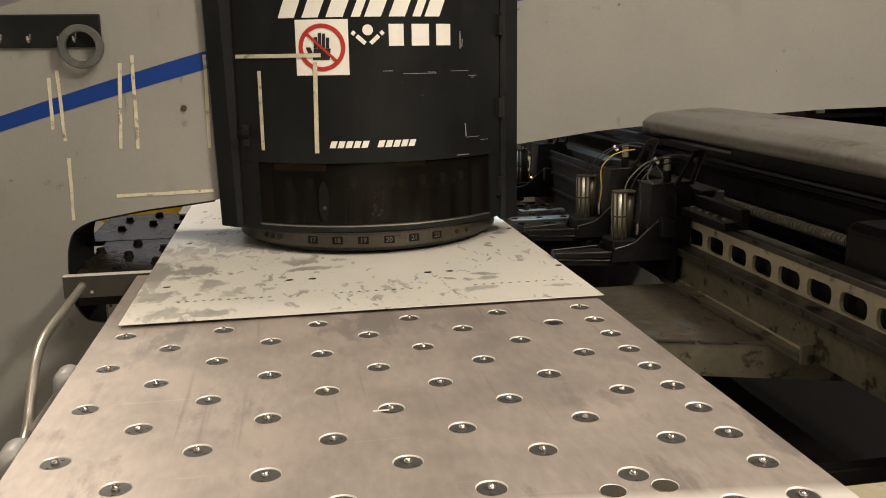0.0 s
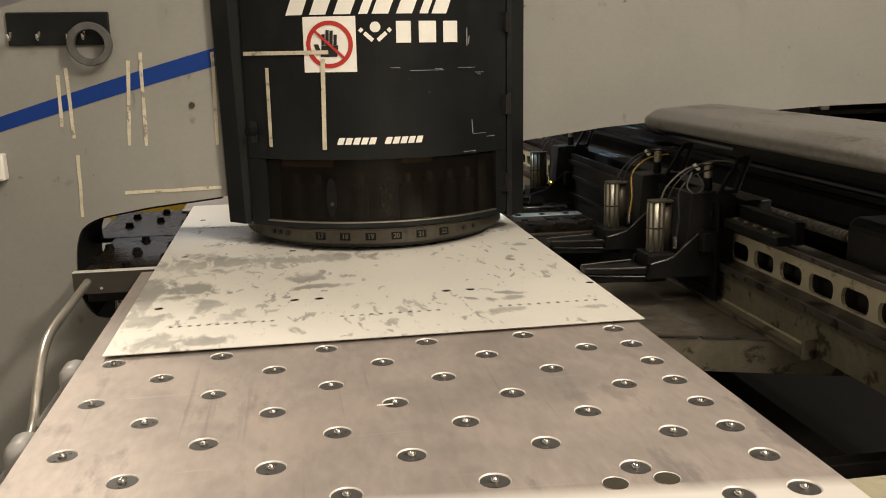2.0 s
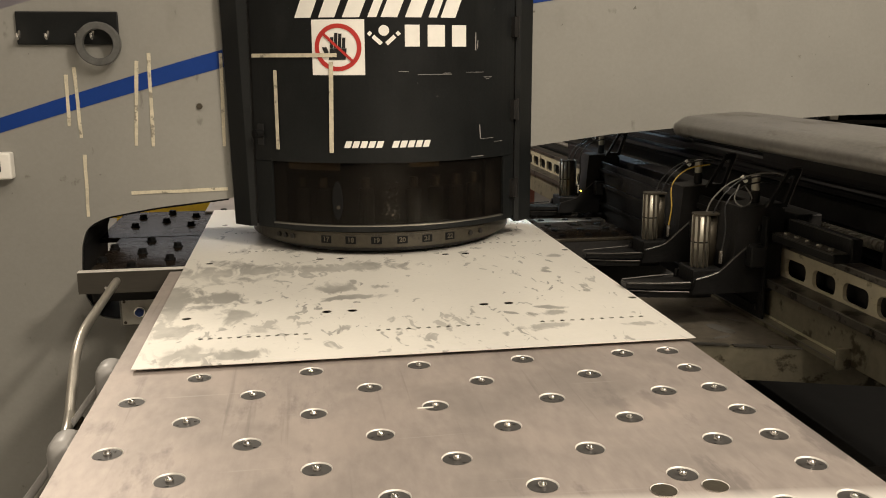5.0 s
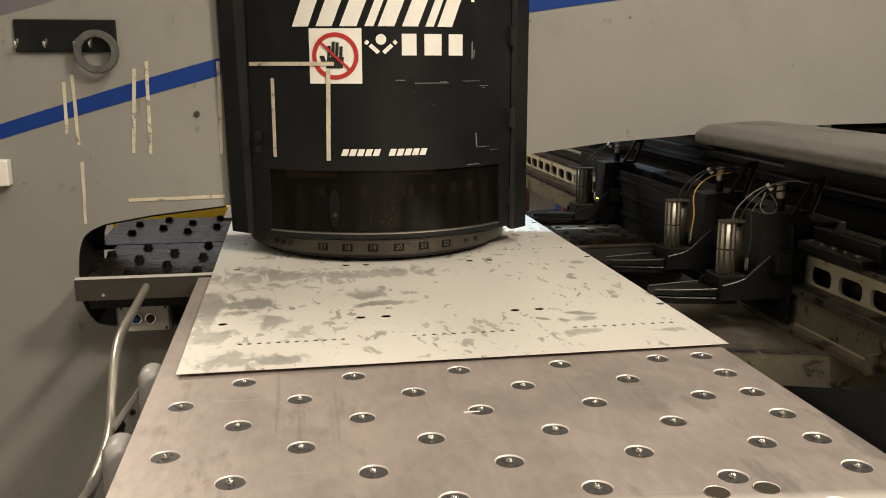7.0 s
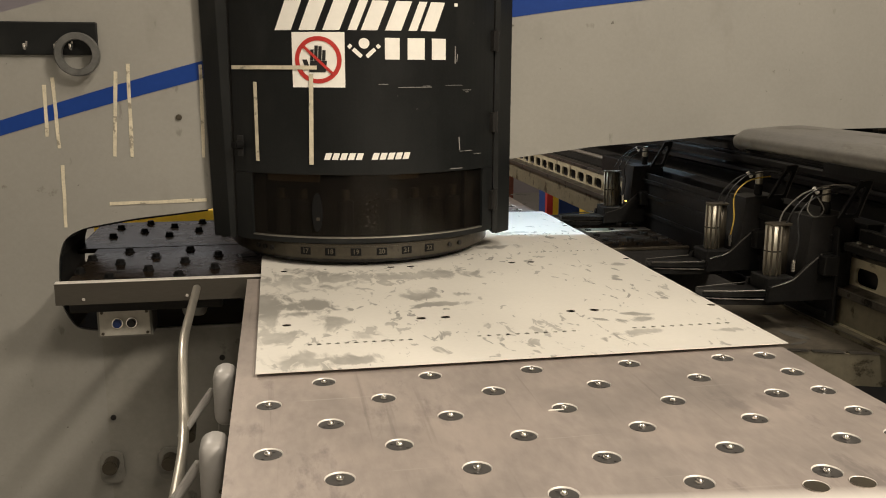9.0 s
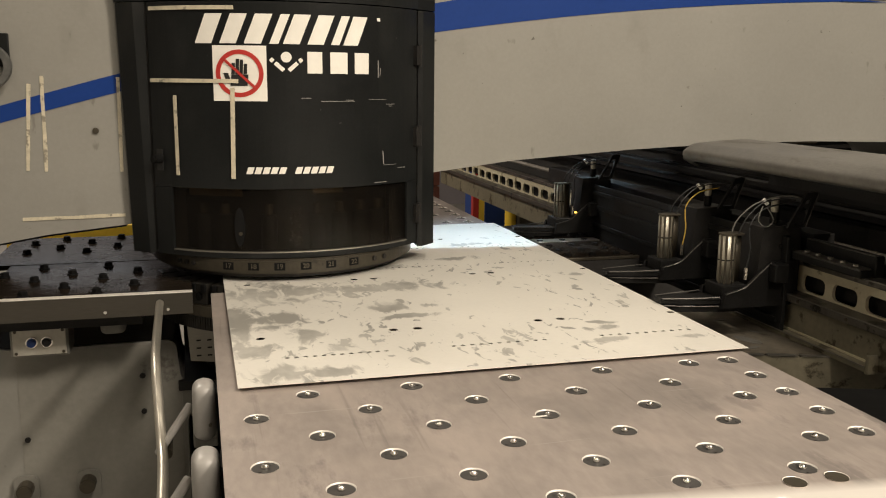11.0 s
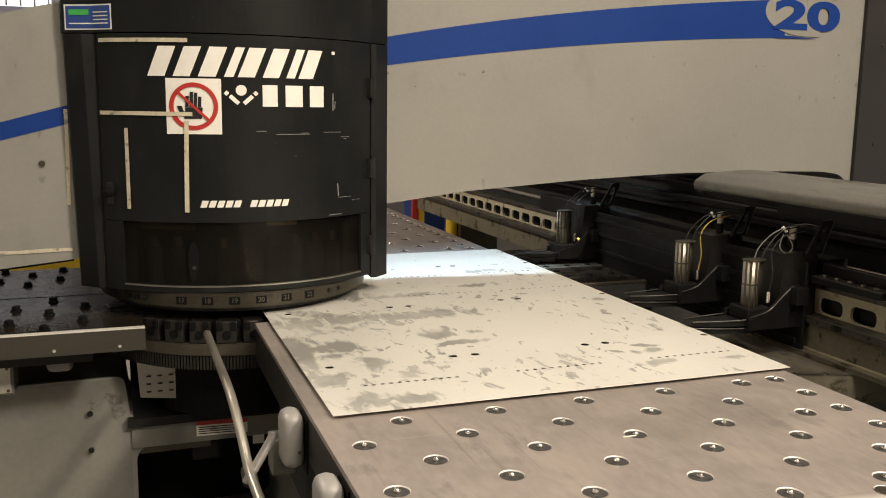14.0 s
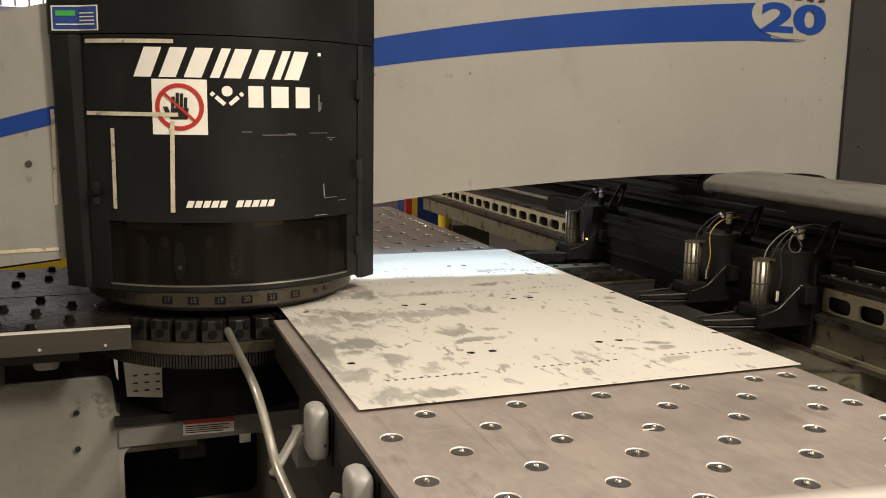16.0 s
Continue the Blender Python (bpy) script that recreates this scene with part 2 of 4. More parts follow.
    m = material("oily_sheet_steel", (0.90, 0.875, 0.80), 0.40, metal=0.36, vary=0.04, scale=3, fine=90, bump=0.008, rough_vary=0.08)
    N, L = m.node_tree.nodes, m.node_tree.links
    bsdf = N["Principled BSDF"]
    base = bsdf.inputs["Base Color"].links[0].from_socket
    co = N.new("ShaderNodeTexCoord")

    def film(scale, stretch, detail, distort):
        mp = N.new("ShaderNodeMapping")
        mp.inputs["Scale"].default_value = stretch
        L.new(co.outputs["Object"], mp.inputs[0])
        n = N.new("ShaderNodeTexNoise")
        n.inputs["Scale"].default_value, n.inputs["Detail"].default_value, n.inputs["Distortion"].default_value = scale, detail, distort
        n.inputs["Roughness"].default_value = 0.6
        L.new(mp.outputs[0], n.inputs["Vector"])
        return n.outputs["Fac"]

    def step(value, lo, hi):
        r = N.new("ShaderNodeMapRange")
        r.inputs["From Min"].default_value, r.inputs["From Max"].default_value = lo, hi
        L.new(value, r.inputs["Value"])
        return r.outputs[0]

    def calc(op, a, c):
        n = N.new("ShaderNodeMath")
        n.operation = op
        L.new(a, n.inputs[0])
        if isinstance(c, float):
            n.inputs[1].default_value = c
        else:
            L.new(c, n.inputs[1])
        return n.outputs[0]

    sep = N.new("ShaderNodeSeparateXYZ")
    L.new(co.outputs["Object"], sep.inputs[0])
    warp = N.new("ShaderNodeVectorMath")
    warp.operation = "MULTIPLY_ADD"
    ripple = N.new("ShaderNodeTexNoise")
    ripple.inputs["Scale"].default_value, ripple.inputs["Detail"].default_value = 9.0, 3.0
    L.new(co.outputs["Object"], ripple.inputs["Vector"])
    L.new(ripple.outputs["Color"], warp.inputs[0])
    warp.inputs[1].default_value = (0.09, 0.09, 0.0)
    L.new(co.outputs["Object"], warp.inputs[2])
    field = None
    for cx, cy, rx, ry in OIL_MARKS:
        off, squash, far_off = N.new("ShaderNodeVectorMath"), N.new("ShaderNodeVectorMath"), N.new("ShaderNodeVectorMath")
        off.operation, squash.operation, far_off.operation = "SUBTRACT", "MULTIPLY", "LENGTH"
        off.inputs[1].default_value = (cx + 0.045, cy + 0.045, 0.962)
        squash.inputs[1].default_value = (1 / rx, 1 / ry, 0.0)
        L.new(warp.outputs[0], off.inputs[0])
        L.new(off.outputs[0], squash.inputs[0])
        L.new(squash.outputs[0], far_off.inputs[0])
        field = calc("MINIMUM", field, far_off.outputs["Value"]) if field else far_off.outputs["Value"]
    depth = calc("MULTIPLY", calc("MINIMUM", field, 2.2), -0.33)
    clouds = step(calc("ADD", depth, calc("MULTIPLY", film(15.0, (1.25, 0.62, 1), 5.0, 0.9), 1.15)), 0.27, 0.43)
    front = calc("MULTIPLY", sep.outputs["Y"], -0.035)
    spread = calc("ADD", calc("MULTIPLY", film(2.6, (1, 1, 1), 3.0, 0.0), 0.55), front)
    dabs = step(calc("ADD", film(26.0, (1.15, 0.55, 1), 2.0, 0.8), spread), 0.815, 0.87)
    thin = step(film(5.0, (1.2, 0.8, 1), 4.0, 0.2), 0.10, 0.60)
    mask = calc("MULTIPLY", calc("MULTIPLY", calc("MAXIMUM", clouds, dabs), calc("MAXIMUM", thin, calc("ADD", dabs, -0.4))), 0.92)
    mix = N.new("ShaderNodeMix")
    mix.data_type = "RGBA"
    L.new(mask, mix.inputs["Factor"])
    L.new(base, mix.inputs["A"])
    mix.inputs["B"].default_value = (0.37, 0.36, 0.33, 1)
    L.new(mix.outputs["Result"], bsdf.inputs["Base Color"])
    return m


SHEET = sheet_material()


RING = material("dark_brassy_steel", (0.043, 0.037, 0.026), 0.38, metal=0.35, vary=0.35, scale=9, fine=70, bump=0.06, stain=(0.02, 0.017, 0.012), stain_at=0.6, stain_scale=16)
KNOB_SHADE = material("knob_and_shade_black", (0.007, 0.007, 0.007), 0.6, vary=0.2, bump=0.0, spec=0.1)
LIP_STEEL = material("worn_lip_steel", (0.72, 0.69, 0.64), 0.45, metal=0.3, vary=0.1, scale=30, bump=0.0)
EDGE_GLINT = material("worn_edge_glint", (0.072, 0.068, 0.062), 0.36, metal=0.6, vary=0.3, scale=40, bump=0.05)
HOLDER = material("shaded_die_steel", (0.021, 0.019, 0.016), 0.4, metal=0.3, vary=0.3, scale=14, bump=0.08)


# ---- mesh helpers ----
def part(name, bm, mat, parent=None, label="", smooth=False):
    me = bpy.data.meshes.new(name)
    bm.to_mesh(me)
    bm.free()
    if smooth:
        for f in me.polygons:
            f.use_smooth = True
    me.materials.append(mat)
    ob = new(name, me)
    if parent:
        ob.parent = parent
    return tagged(ob, label)


def share(name, me, parent, m):
    ob = new(name, me)
    ob.parent = parent
    ob.matrix_basis = m
    return ob


def root(name, label, category, x=0, y=0, z=0, group="", kind=""):
    ob = new(name)
    ob.empty_display_size = 0.05
    ob.matrix_basis = pose(x, y, z)
    return tagged(ob, label, category, group, kind)


def box(x0, x1, y0, y1, z0, z1, bevel=0.0, bm=None, seg=2):
    own = bmesh.new()
    vs = [own.verts.new((x, y, z)) for z in (z0, z1) for y in (y0, y1) for x in (x0, x1)]
    for q in ((0, 2, 3, 1), (4, 5, 7, 6), (0, 1, 5, 4), (2, 6, 7, 3), (0, 4, 6, 2), (1, 3, 7, 5)):
        own.faces.new([vs[i] for i in q])
    if bevel:
        bmesh.ops.bevel(own, geom=own.edges[:], offset=bevel, segments=seg, affect="EDGES", profile=0.5)
    return merge(bm, own)


def merge(bm, own):
    if bm is None:
        return own
    me = bpy.data.meshes.new("tmp")
    own.to_mesh(me)
    own.free()
    bm.from_mesh(me)
    bpy.data.meshes.remove(me)
    return bm


def rod(a, b, r, n=12, bm=None, r2=None, bevel=0.0):
    own = bmesh.new()
    a, b = Vector(a), Vector(b)
    d = b - a
    bmesh.ops.create_cone(own, cap_ends=True, segments=n, radius1=r, radius2=r if r2 is None else r2, depth=d.length)
    if bevel:
        caps = [e for e in own.edges if any(len(f.verts) > 4 for f in e.link_faces)]
        bmesh.ops.bevel(own, geom=caps, offset=bevel, segments=2, affect="EDGES")
    bmesh.ops.transform(own, matrix=Matrix.Translation((a + b) / 2) @ d.to_track_quat("Z", "Y").to_matrix().to_4x4(), verts=own.verts)
    return merge(bm, own)


def rounded(points, radius, n=5):
    out, k = [], len(points)
    for i in range(k):
        p0, p1, p2 = [Vector(points[(i + j - 1) % k]) for j in range(3)]
        u, v = (p0 - p1), (p2 - p1)
        r = min(radius, u.length * 0.45, v.length * 0.45)
        a, b = p1 + u.normalized() * r, p1 + v.normalized() * r
        for s in range(n + 1):
            t = s / n
            out.append((1 - t) ** 2 * a + 2 * t * (1 - t) * p1 + t * t * b)
    return [tuple(q) for q in out]


def prism(outer, holes, lo, hi, axis="y", bm=None):
    """A plate with holes: outlines in the plane square to the axis, swept from lo to hi."""
    def at(p, d):
        return (p[0], d, p[1]) if axis == "y" else (p[0], p[1], d) if axis == "z" else (d, p[0], p[1])

    own = bmesh.new()
    loops = []
    for ring in (outer, *holes):
        vs = [own.verts.new(at(p, lo)) for p in ring]
        loops.append(vs)
        for i in range(len(vs)):
            own.edges.new((vs[i], vs[(i + 1) % len(vs)]))
    bmesh.ops.triangle_fill(own, edges=own.edges[:], use_beauty=True)
    faces = own.faces[:]
    ext = bmesh.ops.extrude_face_region(own, geom=faces)
    shift = Vector(at((0, 0), hi - lo))
    bmesh.ops.translate(own, vec=shift, verts=[g for g in ext["geom"] if isinstance(g, bmesh.types.BMVert)])
    bmesh.ops.recalc_face_normals(own, faces=own.faces[:])
    return merge(bm, own)


def tube(points, r, n=8, bm=None, smooth_steps=6):
    """A round tube along a smooth curve through the points."""
    P = [Vector(p) for p in points]
    path = []
    for i in range(len(P) - 1):
        p0, p1, p2, p3 = P[max(i - 1, 0)], P[i], P[i + 1], P[min(i + 2, len(P) - 1)]
        for s in range(smooth_steps):
            t = s / smooth_steps
            path.append(0.5 * ((2 * p1) + (p2 - p0) * t + (2 * p0 - 5 * p1 + 4 * p2 - p3) * t * t + (3 * p1 - p0 - 3 * p2 + p3) * t ** 3))
    path.append(P[-1])
    own = bmesh.new()
    rings = []
    side = Vector((0.3, 0.2, 1)).normalized()
    for i, q in enumerate(path):
        d = (path[min(i + 1, len(path) - 1)] - path[max(i - 1, 0)]).normalized()
        u = d.cross(side).normalized()
        v = d.cross(u).normalized()
        rings.append([own.verts.new(q + r * (math.cos(2 * math.pi * k / n) * u + math.sin(2 * math.pi * k / n) * v)) for k in range(n)])
    for a, b in zip(rings, rings[1:]):
        for k in range(n):
            own.faces.new((a[k], a[(k + 1) % n], b[(k + 1) % n], b[k]))
    own.faces.new(rings[0])
    own.faces.new(rings[-1])
    bmesh.ops.recalc_face_normals(own, faces=own.faces[:])
    return merge(bm, own)


def wall_patch(surface, us, vs, thick=0.002, bm=None):
    """A grid of (u, v) laid on a surface function (u, v, out) and given thickness."""
    own = bmesh.new()
    grids = [[[own.verts.new(surface(u, v, o)) for u in us] for v in vs] for o in (0.0, thick)]
    nu, nv = len(us), len(vs)
    for g in grids:
        for j in range(nv - 1):
            for i in range(nu - 1):
                own.faces.new((g[j][i], g[j][i + 1], g[j + 1][i + 1], g[j + 1][i]))
    a, b = grids
    for i in range(nu - 1):
        own.faces.new((a[0][i], a[0][i + 1], b[0][i + 1], b[0][i]))
        own.faces.new((a[-1][i], a[-1][i + 1], b[-1][i + 1], b[-1][i]))
    for j in range(nv - 1):
        own.faces.new((a[j][0], a[j + 1][0], b[j + 1][0], b[j][0]))
        own.faces.new((a[j][-1], a[j + 1][-1], b[j + 1][-1], b[j][-1]))
    bmesh.ops.recalc_face_normals(own, faces=own.faces[:])
    return merge(bm, own)


def span(a, b, n):
    return [a + (b - a) * i / n for i in range(n + 1)]


def lettering(text, size, slant=0.0, heavy=0.0):
    cu = bpy.data.curves.new("text", "FONT")
    cu.body, cu.size, cu.shear, cu.offset, cu.align_x, cu.align_y = text, size, slant, heavy, "CENTER", "CENTER"
    cu.extrude = 0.0006
    ob = bpy.data.objects.new("text", cu)
    scene.collection.objects.link(ob)
    me = bpy.data.meshes.new_from_object(ob.evaluated_get(bpy.context.evaluated_depsgraph_get()))
    bm = bmesh.new()
    bm.from_mesh(me)
    bpy.data.objects.remove(ob)
    bpy.data.curves.remove(cu)
    bpy.data.meshes.remove(me)
    return bm


# ---- hall ----
part("floor", box(-9, 11, -8, 11, -0.2, 0), CONCRETE, label="stained grey concrete workshop floor")["kind"] = "structure"
for nm, b6 in (("wall_north", (-9, 11, 11, 11.2, 0, 6)), ("wall_south", (-9, 11, -8.2, -8, 0, 6)), ("wall_west", (-9.2, -9, -8.2, 11.2, 0, 6)), ("wall_east", (11, 11.2, -8.2, 11.2, 0, 6))):
    part(nm, box(*b6), WALL if nm == "wall_north" else BRIGHT_WALL, label="painted workshop wall")["kind"] = "structure"
part("ceiling", box(-9.2, 11.2, -8.2, 11.2, 6.0, 6.2), CEIL, label="dim workshop ceiling")["kind"] = "structure"
for lx, ly, lz in LAMPS + [(-2.0, 6.2, 4.9)]:
    lamp = root("ceiling_light", "unseen hanging workshop strip light with white housing", "light", lx, ly, lz, "strip lights")
    part("housing", box(-0.3, 0.3, -0.7, 0.7, 0.03, 0.1, 0.01), WHITE, lamp)
    part("cable", rod((0, 0, 0.1), (0, 0, 6.0 - lz), 0.006, 6), CABLE_K, lamp)

bar_light = root("work_light", "long cool white work light behind the bridge", "light", 1.15, 3.95, 2.0)
part("housing", box(-0.9, 0.9, -0.03, 0.05, 0.012, 0.06, 0.006), WHITE, bar_light)
part("bracket", box(-0.05, 0.05, -0.51, -0.031, 0.02, 0.05), OILY, bar_light)

# ---- press frame ----
FRONT = 3.05
press = root("punch_press_frame", "light grey enamelled bridge frame of a turret punch press", "machine frame")
arch = [(-0.744, 0.88), (-0.736, 0.97), (-0.715, 1.03), (-0.655, 1.062), (-0.49, 1.09), (-0.25, 1.115), (0.28, 1.195), (0.816, 1.272), (1.10, 1.308), (1.57, 1.342), (1.98, 1.362), (2.37, 1.367), (2.75, 1.361), (2.85, 1.348), (2.905, 1.30), (2.92, 1.22),
        (2.92, 0.56), (0.50, 0.56), (-0.10, 0.56), (-0.115, 0.71), (-0.62, 0.705), (-0.70, 0.72), (-0.738, 0.79)]
pocket = rounded([(-0.085, 0.06), (0.42, 0.06), (0.42, 0.452), (-0.085, 0.452)], 0.05)
outline = [(-2.4, 0.0), (4.2, 0.0), (4.2, 3.15), (2.4, 3.1), (0.6, 3.0), (0.3, 2.9), (0.1, 2.1), (-0.246, 1.921), (-0.36, 1.895), (-0.52, 1.846), (-0.90, 1.735), (-1.6, 1.50), (-2.4, 1.20)]
part("frame_plate", prism(outline, [rounded(arch, 0.03, 4), pocket], FRONT, FRONT + 0.40), GREY, press)


def stripe_band(top, low, n=40):
    own = bmesh.new()
    xs = span(top[0][0], top[-1][0], n)

    def height(curve, x):
        return float(np.interp(x, [c[0] for c in curve], [c[1] for c in curve]))

    loops = [[own.verts.new((x, FRONT - o, height(c, x))) for x in xs] for o in (0.0005, 0.002) for c in (low, top)]
    for a, b in ((0, 1), (2, 3), (0, 2), (1, 3)):
        for i in range(n):
            own.faces.new((loops[a][i], loops[a][i + 1], loops[b][i + 1], loops[b][i]))
    bmesh.ops.recalc_face_normals(own, faces=own.faces[:])
    return own


def smooth_curve(pts, k=3):
    xs = np.array([p[0] for p in pts])
    c = np.polyfit(xs, np.array([p[1] for p in pts]), k)
    return [(x, float(np.polyval(c, x))) for x in np.linspace(xs[0], xs[-1], 50)]


part("stripe", stripe_band(smooth_curve([(-2.2, 0.98), (-0.895, 1.412), (-0.578, 1.51), (-0.25, 1.605), (0.0, 1.67)]), smooth_curve([(-2.2, 0.93), (-0.901, 1.363), (-0.58, 1.456), (-0.252, 1.548), (0.0, 1.61)])), BLUE, press, "blue painted stripe")
part("stripe", stripe_band(smooth_curve([(0.6, 1.815), (0.819, 1.860), (1.369, 1.950), (1.9, 2.016), (2.50, 2.068)]), smooth_curve([(0.6, 1.725), (0.819, 1.762), (1.372, 1.832), (1.9, 1.882), (2.50, 1.914)])), BLUE, press, "blue painted stripe ending in a swoosh")


def flat_tape(x0, z0, x1, z1, w=0.0115):
    d = Vector((x1 - x0, z1 - z0)).normalized()
    k = Vector((-d[1], d[0])) * w / 2
    mid = [(x0 + (x1 - x0) * s, z0 + (z1 - z0) * s) for s in (0.25, 0.5, 0.75)]
    up = [(x0 + k[0], z0 + k[1])] + [(a + k[0] * random.uniform(0.7, 1.1), b + k[1] * random.uniform(0.7, 1.1)) for a, b in mid] + [(x1 + k[0] * 0.8, z1 + k[1] * 0.8)]
    dn = [(x1 - k[0] * 0.9, z1 - k[1] * 0.9)] + [(a - k[0] * random.uniform(0.7, 1.1), b - k[1] * random.uniform(0.7, 1.1)) for a, b in reversed(mid)] + [(x0 - k[0], z0 - k[1])]
    return prism(up + dn, [], FRONT - 0.0026, FRONT - 0.0006)


TAPE_LINES = [(-0.517, 1.571, -0.537, 1.298), (-0.478, 1.596, -0.483, 1.295), (-0.737, 1.529, -0.74, 1.365), (-0.711, 1.552, -0.706, 1.327), (-0.701, 1.272, -0.706, 1.067), (-0.252, 1.594, -0.255, 1.291), (-0.564, 1.142, -0.252, 1.148)]
for x0, z0, x1, z1 in TAPE_LINES:
    part("tape", flat_tape(x0, z0, x1, z1), TAPE, press, "strip of aged masking tape")
part("bolt", rod((-0.328, FRONT, 1.424), (-0.328, FRONT - 0.008, 1.424), 0.010, 12, bevel=0.002), OLD, press)
# model number in its white swoosh
number = lettering("20", 0.16, 0.0, 0.006)
xs, zs = [v.co.x for v in number.verts], [v.co.y for v in number.verts]
for v in number.verts:
    v.co = (2.440 + 0.336 * (v.co.x - min(xs)) / (max(xs) - min(xs)), FRONT - 0.0054 - v.co.z, 1.947 + 0.122 * (v.co.y - min(zs)) / (max(zs) - min(zs)))
part("model_number", number, BLUE, press, "blue model number")
oval = [(2.60 + 0.205 * math.cos(a), 2.022 + 0.098 * math.sin(a)) for a in span(math.pi * 0.5, math.pi * 1.5, 24)] + [(2.68, 1.924), (2.68, 2.12)]
part("oval", prism(oval, [], FRONT - 0.0045, FRONT - 0.0022), GREY, press, "pale oval behind the model number")
part("swoosh_tail", prism([(2.45, 1.913), (2.67, 1.916), (2.45, 1.927)], [], FRONT - 0.0054, FRONT - 0.0046), BLUE, press)
for i, (w, h) in enumerate(((0.05, 0.10), (0.035, 0.05), (0.03, 0.07), (0.035, 0.05), (0.035, 0.05), (0.03, 0.045))):
    x = 2.42 + 0.062 * i
    part("lettering_bar", prism([(x, 2.081), (x + w, 2.082), (x + w + 0.3 * h, 2.082 + h), (x + 0.3 * h, 2.081 + h)], [], FRONT - 0.0058, FRONT - 0.0046), BLACK, press)
# charcoal end column
part("end_column", prism([(2.915, 0.0), (3.6, 0.0), (3.6, 3.0), (2.904, 3.0)], [], FRONT - 0.02, FRONT - 0.002), material("dark_grey_enamel", (0.028, 0.027, 0.027), 0.45, vary=0.15, scale=4, fine=120, bump=0.03, spec=0.3), press, "charcoal enamelled end column")
for cz in (1.48, 1.90):
    part("screw", rod((3.005, FRONT - 0.02, cz), (3.005, FRONT - 0.026, cz), 0.006, 8), OLD, press)
# lower front panel with bolts, label and ledge
part("base_panel", prism([(-0.62, 0.02), (-0.10, 0.02), (-0.10, 0.56), (-0.122, 0.70), (-0.62, 0.70)], [], FRONT - 0.003, FRONT - 0.001), material("shaded_stained_enamel", (0.225, 0.218, 0.193), 0.55, vary=0.14, scale=3.5, fine=50, bump=0.04, stain=(0.11, 0.10, 0.085), stain_at=0.64, stain_scale=6), press, "grimy grey lower panel, toned down for shade")


def throat(u, v, out):
    """Round the left end of the throat, just inside its cut edge."""
    pts = [(-0.117, 0.712), (-0.62, 0.708), (-0.698, 0.724), (-0.734, 0.79), (-0.740, 0.88), (-0.732, 0.968), (-0.712, 1.026), (-0.655, 1.058), (-0.49, 1.086), (-0.25, 1.111)]
    i = min(int(u), len(pts) - 2)
    s = u - i
    x, z = pts[i][0] * (1 - s) + pts[i + 1][0] * s, pts[i][1] * (1 - s) + pts[i + 1][1] * s
    d = Vector((-0.4 - x, 0.9 - z)).normalized() * out
    return (x + d[0], v, z + d[1])


part("throat_liner", wall_patch(throat, [i * 0.5 for i in range(19)], [FRONT + 0.006, FRONT + 0.395], 0.003), KNOB_SHADE, press, "throat lining, black to stand in for shade")
for bx, bz in ((-0.226, 0.595), (-0.227, 0.468), (-0.60, 0.40)):
    part("bolt", rod((bx, FRONT - 0.012, bz), (bx, FRONT - 0.02, bz), 0.010, 8, bevel=0.002), OILY, press)
for lx in (-0.615, -0.419):
    lug = part("lifting_lug", rod((lx, FRONT - 0.012, 0.235), (lx, FRONT - 0.07, 0.235), 0.026, 16, bevel=0.004), OLD, press)
    part("lug_plate", prism(rounded([(lx - 0.04, 0.16), (lx + 0.04, 0.16), (lx + 0.04, 0.275), (lx - 0.04, 0.275)], 0.03, 5), [], FRONT - 0.022, FRONT - 0.0125), GREY_SHADED, press)
part("ledge", prism([(-0.11, 0.535), (0.62, 0.535), (0.62, 0.566), (-0.11, 0.566)], [], FRONT - 0.03, FRONT + 0.38), OILY, press, "oily black ledge")
part("sill_panel", prism([(-0.098, 0.456), (0.62, 0.456), (0.62, 0.534), (-0.098, 0.534)], [], FRONT - 0.012, FRONT - 0.001), GREY_SHADED, press)
part("pocket_lip", prism([(-0.075, 0.43), (0.16, 0.43), (0.16, 0.452), (-0.06, 0.452)], [], FRONT + 0.0, FRONT + 0.10), OLD, press)
part("pocket_back", box(-0.12, 0.45, FRONT + 0.385, FRONT + 0.398, 0.03, 0.50), KNOB_SHADE, press)
part("pocket_fitting", box(0.10, 0.20, FRONT + 0.06, FRONT + 0.16, 0.355, 0.428, 0.012, seg=3), OILY, press)
part("pocket_tag", box(0.305, 0.345, FRONT - 0.014, FRONT - 0.009, 0.425, 0.458, 0.002), LIP_STEEL, press, "crumpled bright tag")
label = root("warning_label", "small white warning label with a red heading", "label", 0.20, FRONT - 0.013, 0.503)
part("label_sheet", prism([(-0.087, -0.027), (0.087, -0.030), (0.087, 0.022), (-0.087, 0.028)], [], -0.0016, 0), WHITE, label)
part("heading", prism([(-0.087, 0.013), (0.087, 0.008), (0.087, 0.0225), (-0.087, 0.0285)], [], -0.0028, -0.0014), RED, label)
for k in range(4):
    part("text_bar", prism([(-0.08, 0.003 - k * 0.0075), (0.07 - 0.02 * (k % 2), -0.001 - k * 0.0075), (0.07 - 0.02 * (k % 2), 0.002 - k * 0.0075), (-0.08, 0.006 - k * 0.0075)], [], -0.0028, -0.0014), BLACK, label)

# hook rail and ring hanging on the column
hooks = root("hook_rail", "black magnetic hook rail on the grey column", "hook rail", -0.715, FRONT, 1.672)
part("rail", box(-0.155, 0.152, -0.014, -0.001, -0.05, 0.052, 0.004), CHARCOAL, hooks)
for hx in (-0.145, -0.06, 0.03, 0.075):
    part("hook", tube([(hx, -0.014, -0.01), (hx, -0.03, -0.03), (hx, -0.045, -0.028), (hx, -0.05, -0.015)], 0.005), BRIGHT, hooks)
